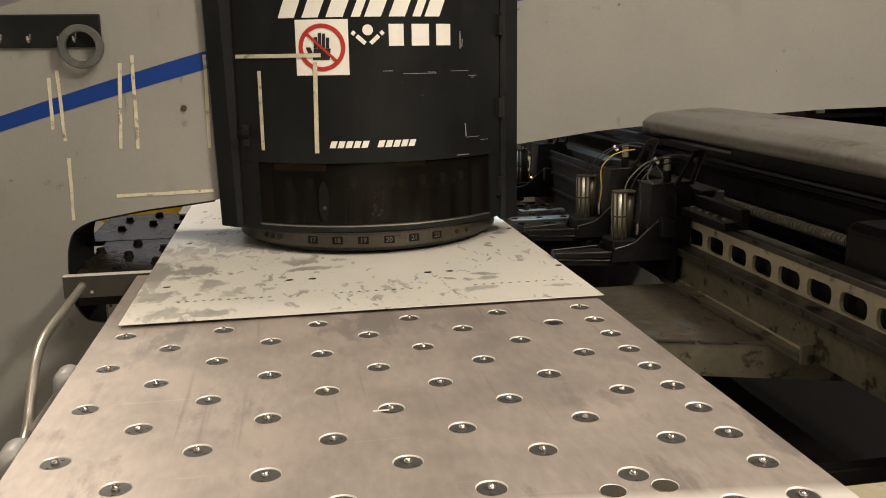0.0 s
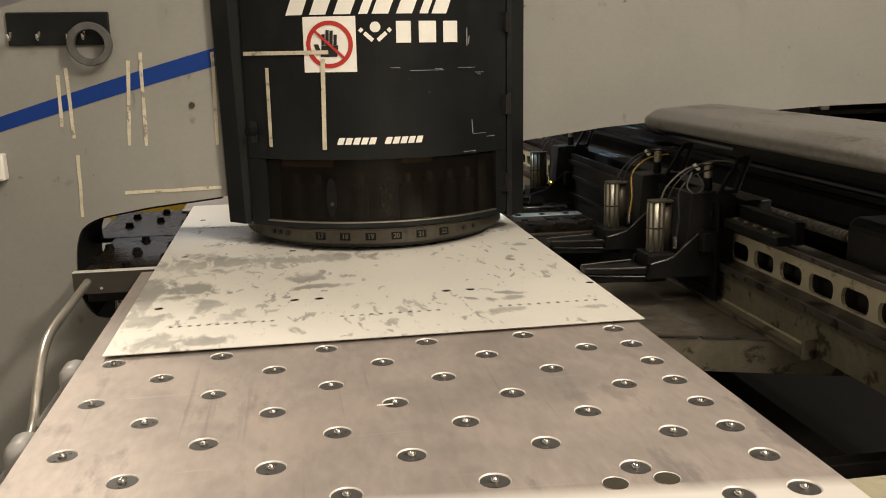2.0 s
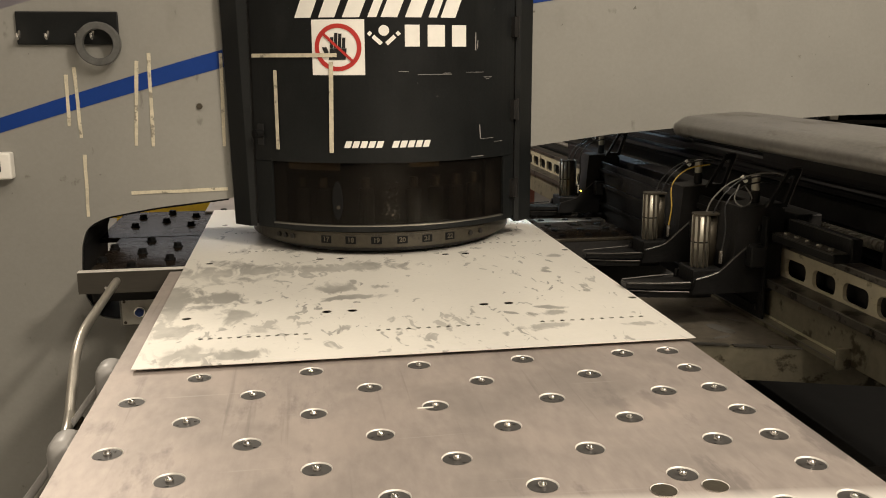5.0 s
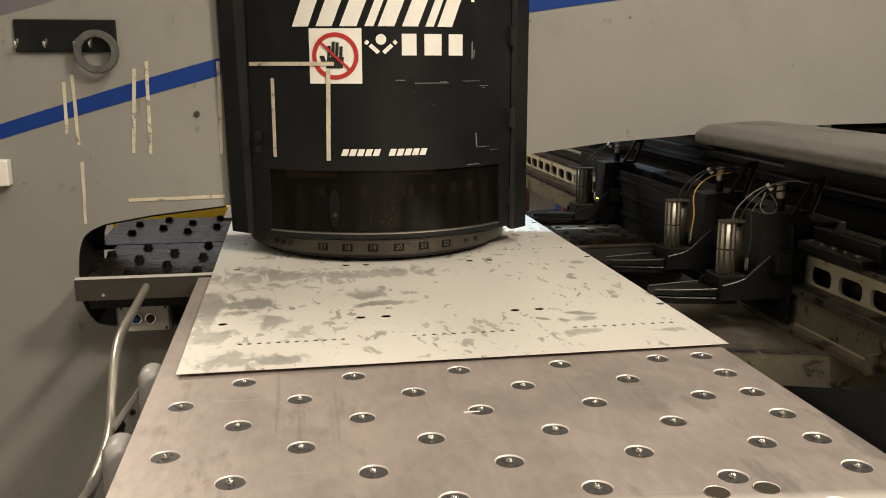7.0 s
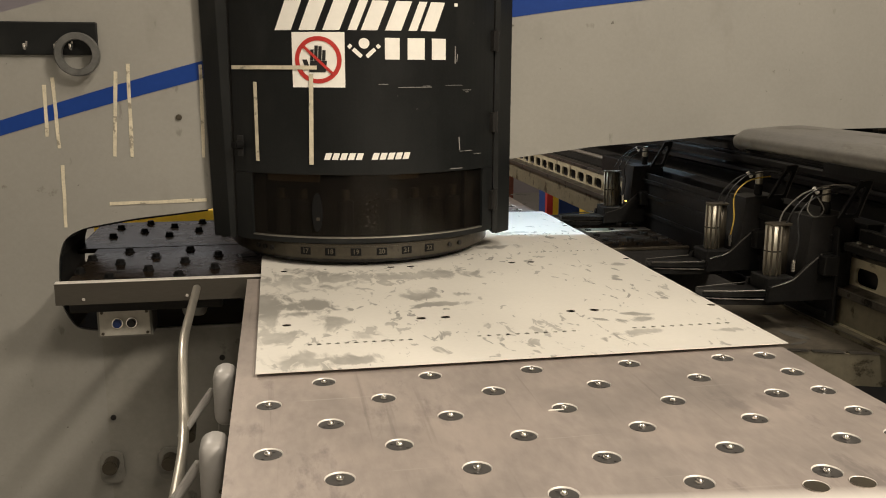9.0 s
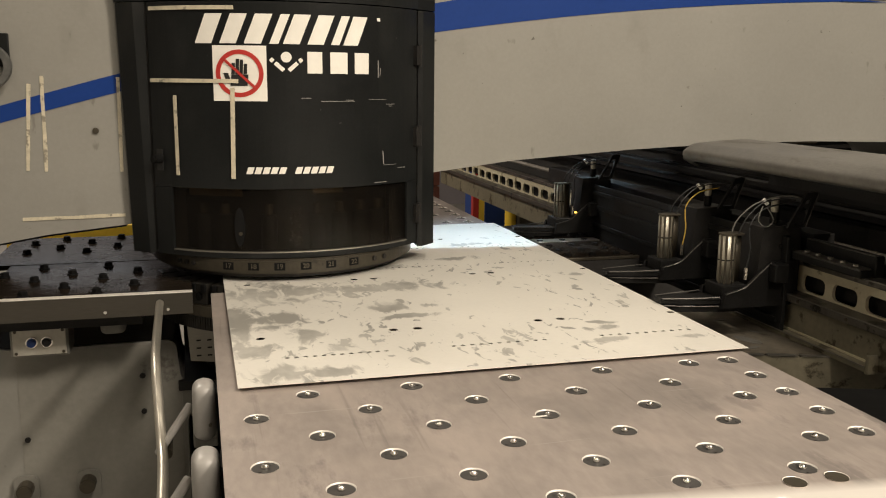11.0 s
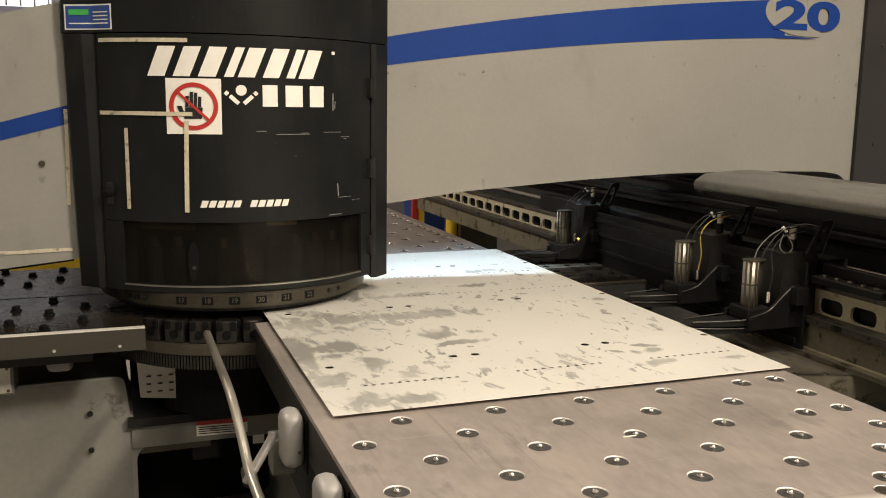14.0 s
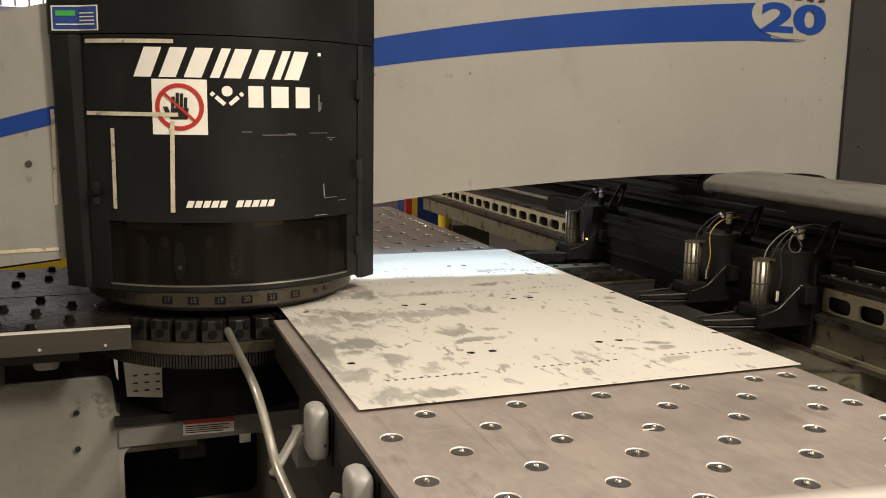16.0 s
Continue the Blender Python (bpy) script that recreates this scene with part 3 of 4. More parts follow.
ringo = root("steel_ring", "worn dark steel ring hanging on a hook", "ring", -0.621, FRONT - 0.045, 1.624)
bm = bmesh.new()
rings = []
for i in range(40):
    a = 2 * math.pi * i / 40
    rings.append([bm.verts.new(((0.056 + dr) * math.cos(a), dy, (0.056 + dr) * math.sin(a))) for dr, dy in ((-0.011, -0.008), (-0.009, -0.011), (0.009, -0.011), (0.012, -0.008), (0.012, 0.010), (-0.011, 0.010))])
for i in range(40):
    a, b = rings[i], rings[(i + 1) % 40]
    for k in range(6):
        bm.faces.new((a[k], a[(k + 1) % 6], b[(k + 1) % 6], b[k]))
bmesh.ops.recalc_face_normals(bm, faces=bm.faces[:])
part("band", bm, material("worn_dark_ring", (0.10, 0.10, 0.095), 0.5, metal=0.3, vary=0.3, scale=15, bump=0.1), ringo)
sock = root("socket_box", "small white wall socket box on the column", "socket", -0.978, FRONT, 1.247)
part("housing", box(-0.06, 0.06, -0.045, -0.001, -0.045, 0.04, 0.006), WHITE, sock)
part("socket_face", box(-0.03, 0.03, -0.05, -0.044, -0.02, 0.02, 0.003), BLACK, sock)

# ---- turret cabinet ----
TX, CY, CR = 0.28, 3.36, 0.58


def drum(u, v, out):
    """u in degrees round the cabinet's curved front, v the height."""
    a = radians(u)
    return (TX + (CR + out) * math.sin(a), CY - (CR + out) * math.cos(a), v)


def circle_xz(rx, rz, n):
    return [(rx * math.cos(2 * math.pi * i / n), rz * math.sin(2 * math.pi * i / n)) for i in range(n)]


cabinet = root("turret_cabinet", "charcoal turret cabinet with a curved hinged door", "machine cabinet")
D = 46.5
part("door_panel", wall_patch(drum, span(-D, D, 40), [1.255, 1.5, 1.8225], 0.012), CHARCOAL, cabinet, smooth=False)
part("door_stile", wall_patch(drum, span(-D, -39.8, 4), [1.036, 1.253], 0.012), CHARCOAL, cabinet)
part("door_stile", wall_patch(drum, span(40.9, D, 4), [1.036, 1.253], 0.012), CHARCOAL, cabinet)
part("door_rail", wall_patch(drum, span(-39.7, 40.8, 34), [1.036, 1.054], 0.012), CHARCOAL, cabinet)
part("window_pane", wall_patch(drum, span(-39.6, 40.7, 34), [1.0545, 1.2545], 0.006), GLASS, cabinet, "smoked plastic window", smooth=False).visible_shadow = False
part("window_trim", wall_patch(drum, span(-39.6, 40.7, 34), [1.0525, 1.0565], 0.014), STEEL, cabinet)
# side strips, upper housing and the inner drum
for s in (-1, 1):
    prof = [(TX + s * 0.437, 2.962), (TX + s * 0.455, 2.962), (TX + s * 0.508, 3.012), (TX + s * 0.512, FRONT - 0.002), (TX + s * 0.44, FRONT - 0.002)]
    strip = prism(prof, [], 1.020 if s > 0 else 1.034, 1.822, "z")
    for v in strip.verts:
        if v.co.x < TX - 0.45 and v.co.z > 1.5:
            v.co.x -= 0.017
    part("side_panel", strip, CHARCOAL, cabinet)
for s in (-1, 1):
    part("door_jamb", prism([(TX + s * 0.335, 2.955), (TX + s * 0.432, 2.970), (TX + s * 0.4368, 2.970), (TX + s * 0.4368, FRONT - 0.003), (TX + s * 0.335, FRONT - 0.003)], [], 1.0405, 1.8215, "z"), OILY, cabinet)
part("inner_drum", prism([drum(u, 0, -0.02)[:2] for u in span(-D, D, 30)] + [(TX + 0.42, FRONT - 0.004), (TX - 0.42, FRONT - 0.004)], [], 1.258, 1.82, "z"), OILY, cabinet)
part("tooling_core", prism([drum(u, 0, -0.10)[:2] for u in span(-D, D, 30)] + [(TX + 0.36, FRONT - 0.004), (TX - 0.36, FRONT - 0.004)], [], 1.04, 1.257, "z"), OILY, cabinet)
part("drum_floor", prism([drum(u, 0, -0.012)[:2] for u in span(-D, D, 30)] + [drum(u, 0, -0.101)[:2] for u in span(D, -D, 30)], [], 1.034, 1.040, "z"), OILY, cabinet)
def inner(u, v, out):
    return drum(u, v, out - 0.055)


for u, w, low in ((-28, 10, 1.224), (12, 5.5, 1.232)):
    part("tan_reflection", wall_patch(inner, span(u - w, u + w, 8), [low, 1.254], 0.004), TAN, cabinet, "tan plate imitating a reflection in the window")
for u in (-33, -24.5, -9, 8, 16.5, 25, 33.5):
    punch = part("punch_guide", rod(drum(u, 1.041, -0.06), drum(u, 1.165, -0.06), 0.026, 16, bevel=0.004), CAST, cabinet)
    part("punch_head", rod(drum(u, 1.1655, -0.06), drum(u, 1.20, -0.06), 0.014, 12, bevel=0.003), OLD, punch)
part("latch_oval", prism(circle_xz(0.016, 0.062, 18), [], -0.006, 0.006), KNOB_SHADE, cabinet, "black oval latch").matrix_basis = Matrix.Translation(drum(-17.3, 1.135, 0.009)) @ pose(0, 0, 0, 0, 0, -17.3)
flakes = random.Random(5)
for k in range(30):
    z = 1.070 + 0.0042 * k
    part("sparkle_flake", box(-0.0045, 0.0045, -0.001, 0.001, -0.0022, 0.0022, 0.0006), STEEL, cabinet).matrix_basis = Matrix.Translation(drum(flakes.uniform(-2.2, 2.2), z, -0.022)) @ pose(0, 0, 0, flakes.uniform(-35, 35), flakes.uniform(-50, 50), flakes.uniform(-40, 40))
up = [drum(u, 0, 0.012)[:2] for u in span(-47.5, 47.5, 40)] + [(TX + 0.508, 3.012), (TX + 0.512, FRONT - 0.002), (TX - 0.533, FRONT - 0.002), (TX - 0.528, 3.012)]
part("upper_housing", prism(up, [], 1.826, 3.1, "z"), CHARCOAL, cabinet, "charcoal upper housing")
for hz in (1.675, 1.406, 1.141):
    h = part("hinge", wall_patch(drum, span(44.6, 46.3, 2), [hz - 0.032, hz + 0.032], 0.026), OILY, cabinet)
    part("hinge_pin", rod(drum(46.9, hz - 0.035, 0.022), drum(46.9, hz + 0.035, 0.022), 0.008, 10), OILY, h)
kn = part("lock_plate", wall_patch(drum, span(-44.8, -42.4, 3), [1.305, 1.372], 0.016), BLACK, cabinet)
part("lock_knob", rod(drum(-43.0, 1.342, 0.014), drum(-43.0, 1.342, 0.052), 0.014, 14, bevel=0.004), KNOB_SHADE, kn)


def badge(u0, u1, z0, z1, mat, name, slant=0.0, out=0.0125, thick=0.0012, n=None, lab=""):
    """A thin sticker bent round the door; slant leans it to the right with height."""
    n = n or max(2, int(abs(u1 - u0) / 2))

    def surf(u, v, o):
        return drum(u + slant * (v - z0), v, out + o)

    return part(name, wall_patch(surf, span(u0, u1, n), span(z0, z1, 3), thick), mat, cabinet, lab)


# maker's name and mark as plain slanted blocks
SL = 40.0
u = -29.6
for w in (7.6, 7.2, 7.4, 3.9, 7.2, 7.2, 3.9, 7.2):
    badge(u + 0.4, u + 0.4 + w * 0.68, 1.698, 1.786, WHITE, "brand_block", SL)
    u += w
badge(27.2, 28.4, 1.776, 1.786, WHITE, "brand_dot")
for u, w in ((4.0, 6.0), (11.0, 7.4), (19.0, 6.6)):
    badge(u, u + w * 0.75, 1.611, 1.676, WHITE, "brand_block")


def disc_badge(u, z, r0, r1, mat, name, a0=0, a1=360, out=0.0125, n=40, lab=""):
    k = CR * math.pi / 180

    def surf(a, r, o):
        return drum(u + r * math.sin(radians(a)) / k, z + r * math.cos(radians(a)), out + o)

    return part(name, wall_patch(surf, span(a0, a1, n), [r0, r1], 0.0012), mat, cabinet, lab)


disc_badge(-2.2, 1.659, 0.0005, 0.016, WHITE, "emblem_disc", n=20)


def tilted_bar(u, z, length, width, angle, mat, name, out=0.0125):
    c, q, k = math.cos(radians(angle)), math.sin(radians(angle)), CR * math.pi / 180

    def surf(a, b, o):
        return drum(u + (a * c - b * q) / k, z + a * q + b * c, out + o)

    return part(name, wall_patch(surf, span(-length / 2, length / 2, 4), [-width / 2, width / 2], 0.0012), mat, cabinet)


for d in (-1, 1):
    tilted_bar(-2.2 + 2.0 * d, 1.6305, 0.034, 0.012, 42 * d, WHITE, "emblem_arm")
    tilted_bar(-2.2 + 4.2 * d, 1.650, 0.011, 0.012, 42 * d, WHITE, "emblem_arm")
for i in range(11):
    if i == 5:
        continue
    u = -14.8 + i * 2.4
    badge(u, u + 1.85, 1.303, 1.324, WHITE, "text_bar", 35)

# prohibition sign
badge(-23.8, -7.9, 1.526, 1.692, WHITE, "prohibition_sign", n=8, lab="white warning sticker with a red crossed ring")
disc_badge(-15.85, 1.609, 0.058, 0.071, RED, "sign_ring", out=0.0142)
k = CR * math.pi / 180
badge(-18.6, -13.6, 1.572, 1.606, BLACK, "sign_pictogram", 12, 0.0142)
for i, (h0, h1) in enumerate(((1.607, 1.640), (1.607, 1.652), (1.607, 1.650), (1.607, 1.638))):
    badge(-18.2 + 1.2 * i, -17.25 + 1.2 * i, h0, h1, BLACK, "sign_pictogram", 5, 0.0142)

badge(-19.9, -18.5, 1.590, 1.610, BLACK, "sign_pictogram", -35, 0.0142)


def bar_surf(u, v, o):
    c, s = math.cos(radians(-43)), math.sin(radians(-43))
    return drum(-15.85 + (u * c - v * s) / k, 1.609 + (u * s + v * c), 0.0160 + o)


part("sign_bar", wall_patch(bar_surf, span(-0.062, 0.062, 8), [-0.004, 0.004], 0.001), RED, cabinet)
# tapes on the door
for u0, u1, z0, z1 in ((-47.0, -16.2, 1.580, 1.592), (-46.4, -17.0, 1.797, 1.809)):
    badge(u0 + 1.2, u1, z0, z1, TAPE, "tape", out=0.0165, lab="strip of aged masking tape")
badge(-37.2, -36.0, 1.294, 1.541, TAPE, "tape", out=0.0165, lab="strip of aged masking tape")
badge(-19.2, -17.9, 1.288, 1.566, TAPE, "tape", 2.0, out=0.0165, lab="strip of aged masking tape")
SCUFF = material("scratched_paint", (0.20, 0.195, 0.185), 0.6, vary=0.3, scale=60, bump=0.1)
for u0, u1, z0, z1, sl in ((29.6, 30.0, 1.322, 1.365, -8), (29.8, 35.5, 1.318, 1.3195, 0), (36, 40, 1.305, 1.3065, 0), (8.0, 19.0, 1.5255, 1.5275, 0), (16, 18.5, 1.529, 1.531, 0), (24, 31, 1.531, 1.5325, 0), (31, 34.6, 1.515, 1.517, 0), (32.0, 33.4, 1.509, 1.511, 0), (27.5, 27.9, 1.60, 1.655, 0), (28.2, 28.5, 1.605, 1.63, 10), (2, 5, 1.535, 1.537, 0), (26, 31, 1.262, 1.2645, 0)):
    badge(u0, u1, z0, z1, SCUFF, "scratch", sl, out=0.0122, thick=0.0005)


def flank(u, v, out):
    """Round the upper housing's left shoulder: u from 0 on the flat flank to 1 on the curved front."""
    if u < 0.55:
        s = u / 0.55
        x, y = -0.243 + 0.087 * s, 3.010 - 0.050 * s
        return (x - 0.50 * (out + 0.001), y - 0.87 * (out + 0.001), v)
    return drum(-47.3 + (u - 0.55) / 0.45 * 7.0, v, 0.013 + out)


part("sticker_rim", wall_patch(flank, span(0.03, 1.0, 16), [1.834, 1.848, 1.895, 1.909], 0.0006), WHITE, cabinet)
part("sticker", wall_patch(lambda u, v, o: flank(u, v, o + 0.0004), span(0.06, 0.97, 16), [1.838, 1.848, 1.895, 1.905], 0.0012), CRATE_BLUE, cabinet, "blue and green company sticker")
part("sticker_patch", wall_patch(lambda u, v, o: flank(u, v, o + 0.0018), span(0.12, 0.48, 6), [1.878, 1.894], 0.001), material("green_vinyl", (0.05, 0.4, 0.08), 0.5), cabinet)
for i in range(4):
    part("text_bar", wall_patch(lambda u, v, o: flank(u, v, o + 0.0018), span(0.56 if i < 3 else 0.12, 0.92, 6), [1.884 - 0.011 * i, 1.8875 - 0.011 * i], 0.001), WHITE, cabinet)
part("paper_notice", wall_patch(flank, span(0.0, 1.0, 16) + [1.6], [1.936, 1.98, 2.03], 0.0012), TAPE, cabinet, "worn paper notice")
part("latch_bolt", rod(drum(-17.0, 1.115, 0.012), drum(-17.0, 1.115, 0.018), 0.006, 10), OLD, cabinet)

# ---- upper and lower turret ----
RY, RR = 3.21, 0.46


def rim(u, v, out):
    a = radians(u)
    return (TX + (RR + out) * math.sin(a), RY - (RR + out) * math.cos(a), v)


turret = root("upper_turret", "worn steel upper turret ring with station numbers", "turret")
part("ring", rod((TX, RY, 0.987), (TX, RY, 1.034), RR, 96, bevel=0.004), RING, turret, smooth=False)
part("under_plate", rod((TX, RY, 0.972), (TX, RY, 0.9865), RR - 0.03, 72), OILY, turret)
for i, s in enumerate(("17", "18", "19", "20", "21", "22")):
    u = -27.85 + 10.25 * i
    tag = part("station_tag", wall_patch(rim, span(u - 2.1, u + 2.1, 3), [1.000, 1.024], 0.002), KNOB_SHADE, turret)
    tx = lettering(s, 0.021, 0.0, 0.0004)
    for v in tx.verts:
        v.co = rim(u + math.degrees(v.co.x / RR), 1.012 + v.co.y, 0.0026 + v.co.z)
    part("station_number", tx, OLD, tag)
for u in (-52, -48, -44, 34, 40):
    part("ring_bolt", rod(rim(u, 1.012, -0.002), rim(u, 1.012, 0.006), 0.008, 10), OILY, turret)

lower = root("lower_turret", "oily lower turret with die holders and a gear ring", "turret")
part("hub", rod((TX, RY, 0.58), (TX, RY, 0.80), 0.30, 48), KNOB_SHADE, lower)
part("holder_deck", rod((TX, RY, 0.866), (TX, RY, 0.938), 0.40, 64), OILY, lower)
part("brass_ring", rod((TX, RY, 0.832), (TX, RY, 0.872), 0.455, 96, bevel=0.004), OLD, lower, "worn brassy ring")
part("gear_disc", rod((TX, RY, 0.785), (TX, RY, 0.831), 0.435, 96), OILY, lower)
bm = bmesh.new()
for i in range(150):
    a = radians(-100 + 200 * i / 150)
    c = pose(TX, RY, 0, 0, 0, math.degrees(a))
    t = box(-0.0035, 0.0035, -0.449, -0.43, 0.787, 0.830)
    bmesh.ops.transform(t, matrix=c, verts=t.verts)
    merge(bm, t)
tagged(part("gear_teeth", bm, HOLDER, lower), kind="stuff")
for i in range(15):
    u = -75 + i * 10.7
    c = pose(TX, RY, 0, 0, 0, u)
    h = part("die_holder", box(-0.0325, 0.0325, -0.452, -0.39, 0.873, 0.944, 0.004), HOLDER, lower)
    h.matrix_basis = c
    part("holder_clip", box(-0.030, -0.012, -0.459, -0.449, 0.916, 0.9425, 0.002), KNOB_SHADE, h)
    part("holder_clip", box(0.012, 0.030, -0.459, -0.449, 0.916, 0.9425, 0.002), KNOB_SHADE, h)
    part("holder_screw", rod((0, -0.449, 0.900), (0, -0.458, 0.900), 0.014, 14, bevel=0.003), KNOB_SHADE, h)
chute = root("scrap_plate", "bright stamped metal plate below the gear ring", "plate")
part("plate", prism([(-0.073, 0.763), (-0.055, 0.768), (0.058, 0.735), (0.058, 0.625), (-0.066, 0.640)], [], 3.02, 3.026), STEEL, chute)
for i in range(9):
    part("stamping", box(-0.045 + 0.036 * (i % 3), -0.030 + 0.036 * (i % 3), 3.017, 3.0195, 0.655 + 0.027 * (i // 3), 0.660 + 0.027 * (i // 3)), OILY, chute)
inner = part("machine_core", box(-0.095, 0.86, 3.46, 3.76, 0.0, 0.91), RECESS_SHADE, None, "oily black machine core below the table")
tagged(inner, category="machine part")


# ---- fixed centre tables with black stops ----
def stop_mesh():
    b = rod((0, 0, 0), (0, 0, 0.017), 0.0145, 6, bevel=0.002)
    rod((0, 0, 0), (0, 0, 0.004), 0.0175, 14, b)
    me = bpy.data.meshes.new("stop")
    b.to_mesh(me)
    b.free()
    me.materials.append(KNOB_SHADE)
    return me


STOP = stop_mesh()
BAR = material("satin_bar_steel", (0.085, 0.078, 0.066), 0.36, metal=0.7, vary=0.15, scale=5, fine=100, bump=0.03, stretch=(0.3, 2, 2))
left = root("centre_table", "oily fixed centre table with black knobs and a steel edge bar", "table", group="centre tables")
part("table_top", box(-0.66, -0.05, 2.7525, 3.30, 0.925, 0.942, 0.002), GLOSSY, left)
part("table_top", box(-0.74, -0.05, 3.308, 3.86, 0.925, 0.942, 0.002), GLOSSY, left)
bar = part("edge_bar", prism([(2.725, 0.885), (2.732, 0.885), (2.732, 0.944), (2.752, 0.944), (2.752, 0.950), (2.725, 0.950)], [], -0.681, -0.047, "x"), BAR, left, "brushed steel edge bar")
part("bar_cap", box(-0.681, -0.047, 2.7245, 2.7515, 0.9503, 0.9535, 0.0012), LIP_STEEL, bar)
for bx in (-0.60, -0.30, -0.12):
    part("rivet", rod((bx, 2.725, 0.902), (bx, 2.721, 0.902), 0.005, 10), BRIGHT, bar)
for x in (-0.643, -0.539, -0.435, -0.331, -0.227, -0.123):
    odd = round((x + 0.747) / 0.104) % 2
    for y in ((2.908, 3.106, 3.516, 3.705) if odd else (2.813, 3.022, 3.218, 3.605, 3.79)):
        if x < -0.2 or y > 3.3:
            share("knob", STOP, left, pose(x, y, 0.942))
part("support", box(-0.66, -0.2, 2.80, 3.8, 0.84, 0.925), OILY, left)
duct = part("duct_cap", box(-0.345, -0.265, 2.96, 3.0495, 0.765, 0.848, 0.02, seg=4), GREY, None, "pale grey rounded duct cap under the centre table")
tagged(duct, category="duct")
def circle_at(x, r):
    return [(x + r * math.cos(2 * math.pi * i / 20), r * math.sin(2 * math.pi * i / 20)) for i in range(20)]


cbox = root("button_box", "grey push-button box with two round buttons", "control box", -0.517, 2.93, 0.776)
part("housing", box(-0.086, 0.086, -0.03, 0.09, -0.05, 0.05, 0.006), GREY_SHADED, cbox)
FACE = material("pale_box_enamel", (0.50, 0.48, 0.42), 0.4, metal=0.2, vary=0.15, scale=14, bump=0.02)
part("face_plate", box(-0.078, 0.078, -0.034, -0.0305, -0.043, 0.043, 0.002), FACE, cbox, "pale scuffed face plate")
for fx, fz in ((-0.069, -0.035), (0.069, -0.035), (-0.069, 0.035), (0.069, 0.035)):
    part("face_screw", rod((fx, -0.034, fz), (fx, -0.0365, fz), 0.005, 10), OLD, cbox)
for kx, km, kl in ((-0.022, CRATE_BLUE, "dark blue push button"), (0.022, BLACK, "black push button")):
    push = part("button", rod((kx, -0.034, 0), (kx, -0.054, 0), 0.0135, 20, bevel=0.004), km, cbox, kl)
    part("button_ring", prism(circle_at(kx, 0.0175), [circle_at(kx, 0.0138)], -0.042, -0.0341), BRIGHT, push, "bright metal ring")
part("bracket", box(-0.03, 0.03, 0.0, 0.05, 0.05, 0.11), OILY, cbox)

bed = root("machine_bed", "dark oily machine bed below the tables", "machine bed")
part("bed_block", box(0.62, 3.4, 0.5, 2.78, 0.0, 0.50, 0.01), KNOB_SHADE, bed)
part("bed_back", box(0.62, 2.9, 3.46, 4.6, 0.0, 0.80, 0.01), RECESS_SHADE, bed)
part("bed_side", box(2.75, 3.5, -0.6, 2.9, 0.0, 0.84, 0.01), RECESS_SHADE, bed)

# ---- moving ball tables ----
TL, TR = -0.463, 0.785


def ball_meshes():
    out = []
    d = rod((0, 0, -0.004), (0, 0, 0.0012), 0.0233, 24)
    for a in (0.4, 0.4 + math.pi):
        rod((0.0155 * math.cos(a), 0.0155 * math.sin(a), 0.0008), (0.0155 * math.cos(a), 0.0155 * math.sin(a), 0.0022), 0.0028, 8, d)
    bmesh.ops.translate(d, vec=(0, 0, -0.0032), verts=d.verts)
    lip = bmesh.new()
    prof = ((0.0232, -0.0026), (0.0238, -0.0012), (0.0247, 0.0002), (0.0251, 0.0004))
    rr = [[lip.verts.new((r * math.cos(2 * math.pi * i / 24), r * math.sin(2 * math.pi * i / 24), z)) for r, z in prof] for i in range(24)]
    for i in range(24):
        a, b = rr[i], rr[(i + 1) % 24]
        for q in range(3):
            lip.faces.new((a[q], a[q + 1], b[q + 1], b[q]))
    ball = bmesh.new()
    bmesh.ops.create_uvsphere(ball, u_segments=14, v_segments=8, radius=0.0066)
    bmesh.ops.translate(ball, vec=(0, 0, 0.0006), verts=ball.verts)
    for nm, b, m in (("ball_cup", d, DISC), ("cup_lip", lip, LIP_STEEL), ("ball", ball, BRIGHT)):
        bmesh.ops.recalc_face_normals(b, faces=b.faces[:])
        me = bpy.data.meshes.new(nm)
        b.to_mesh(me)
        b.free()
        me.materials.append(m)
        for f in me.polygons:
            f.use_smooth = nm != "ball_cup"
        out.append(me)
    return out


CUP, LIP, BALL = ball_meshes()


def ball_unit(table, x, y, turn=0.0):
    cup = share("ball_transfer", CUP, table, pose(x, y, 0.950, 0, 0, turn))
    share("cup_lip", LIP, cup, Matrix.Identity(4))
    share("ball", BALL, cup, Matrix.Identity(4))


near = root("ball_table", "worn steel ball transfer table sliding before the turret", "table", group="ball tables")
spots = []
for j in range(19):
    y = 2.083 - 0.1120 * j + 0.112 * 5
    if y > 0.3:
        first = -0.394 if j % 2 else -0.282
        spots += [(first + 0.2225 * i, y) for i in range(6) if first + 0.2225 * i < 0.64] + [(0.711, y)]


def circle(x, y, r, n=10):
    return [(x + r * math.cos(2 * math.pi * i / n), y + r * math.sin(2 * math.pi * i / n)) for i in range(n)]


def drilled(x0, x1, y0, y1, centres, extra=()):
    return prism([(x0, y0), (x1, y0), (x1, y1), (x0, y1)], [circle(x, y, 0.0248, 24) for x, y in centres] + [circle(x, y, 0.021, 18) for x, y in extra], 0.938, 0.950, "z")


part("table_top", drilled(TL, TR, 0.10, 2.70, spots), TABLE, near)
part("side_rail", box(TL + 0.002, TL + 0.03, 0.10, 2.698, 0.83, 0.937), SKIRT, near)
part("side_rail", box(TR - 0.03, TR - 0.002, 0.10, 2.698, 0.83, 0.937), SKIRT, near)
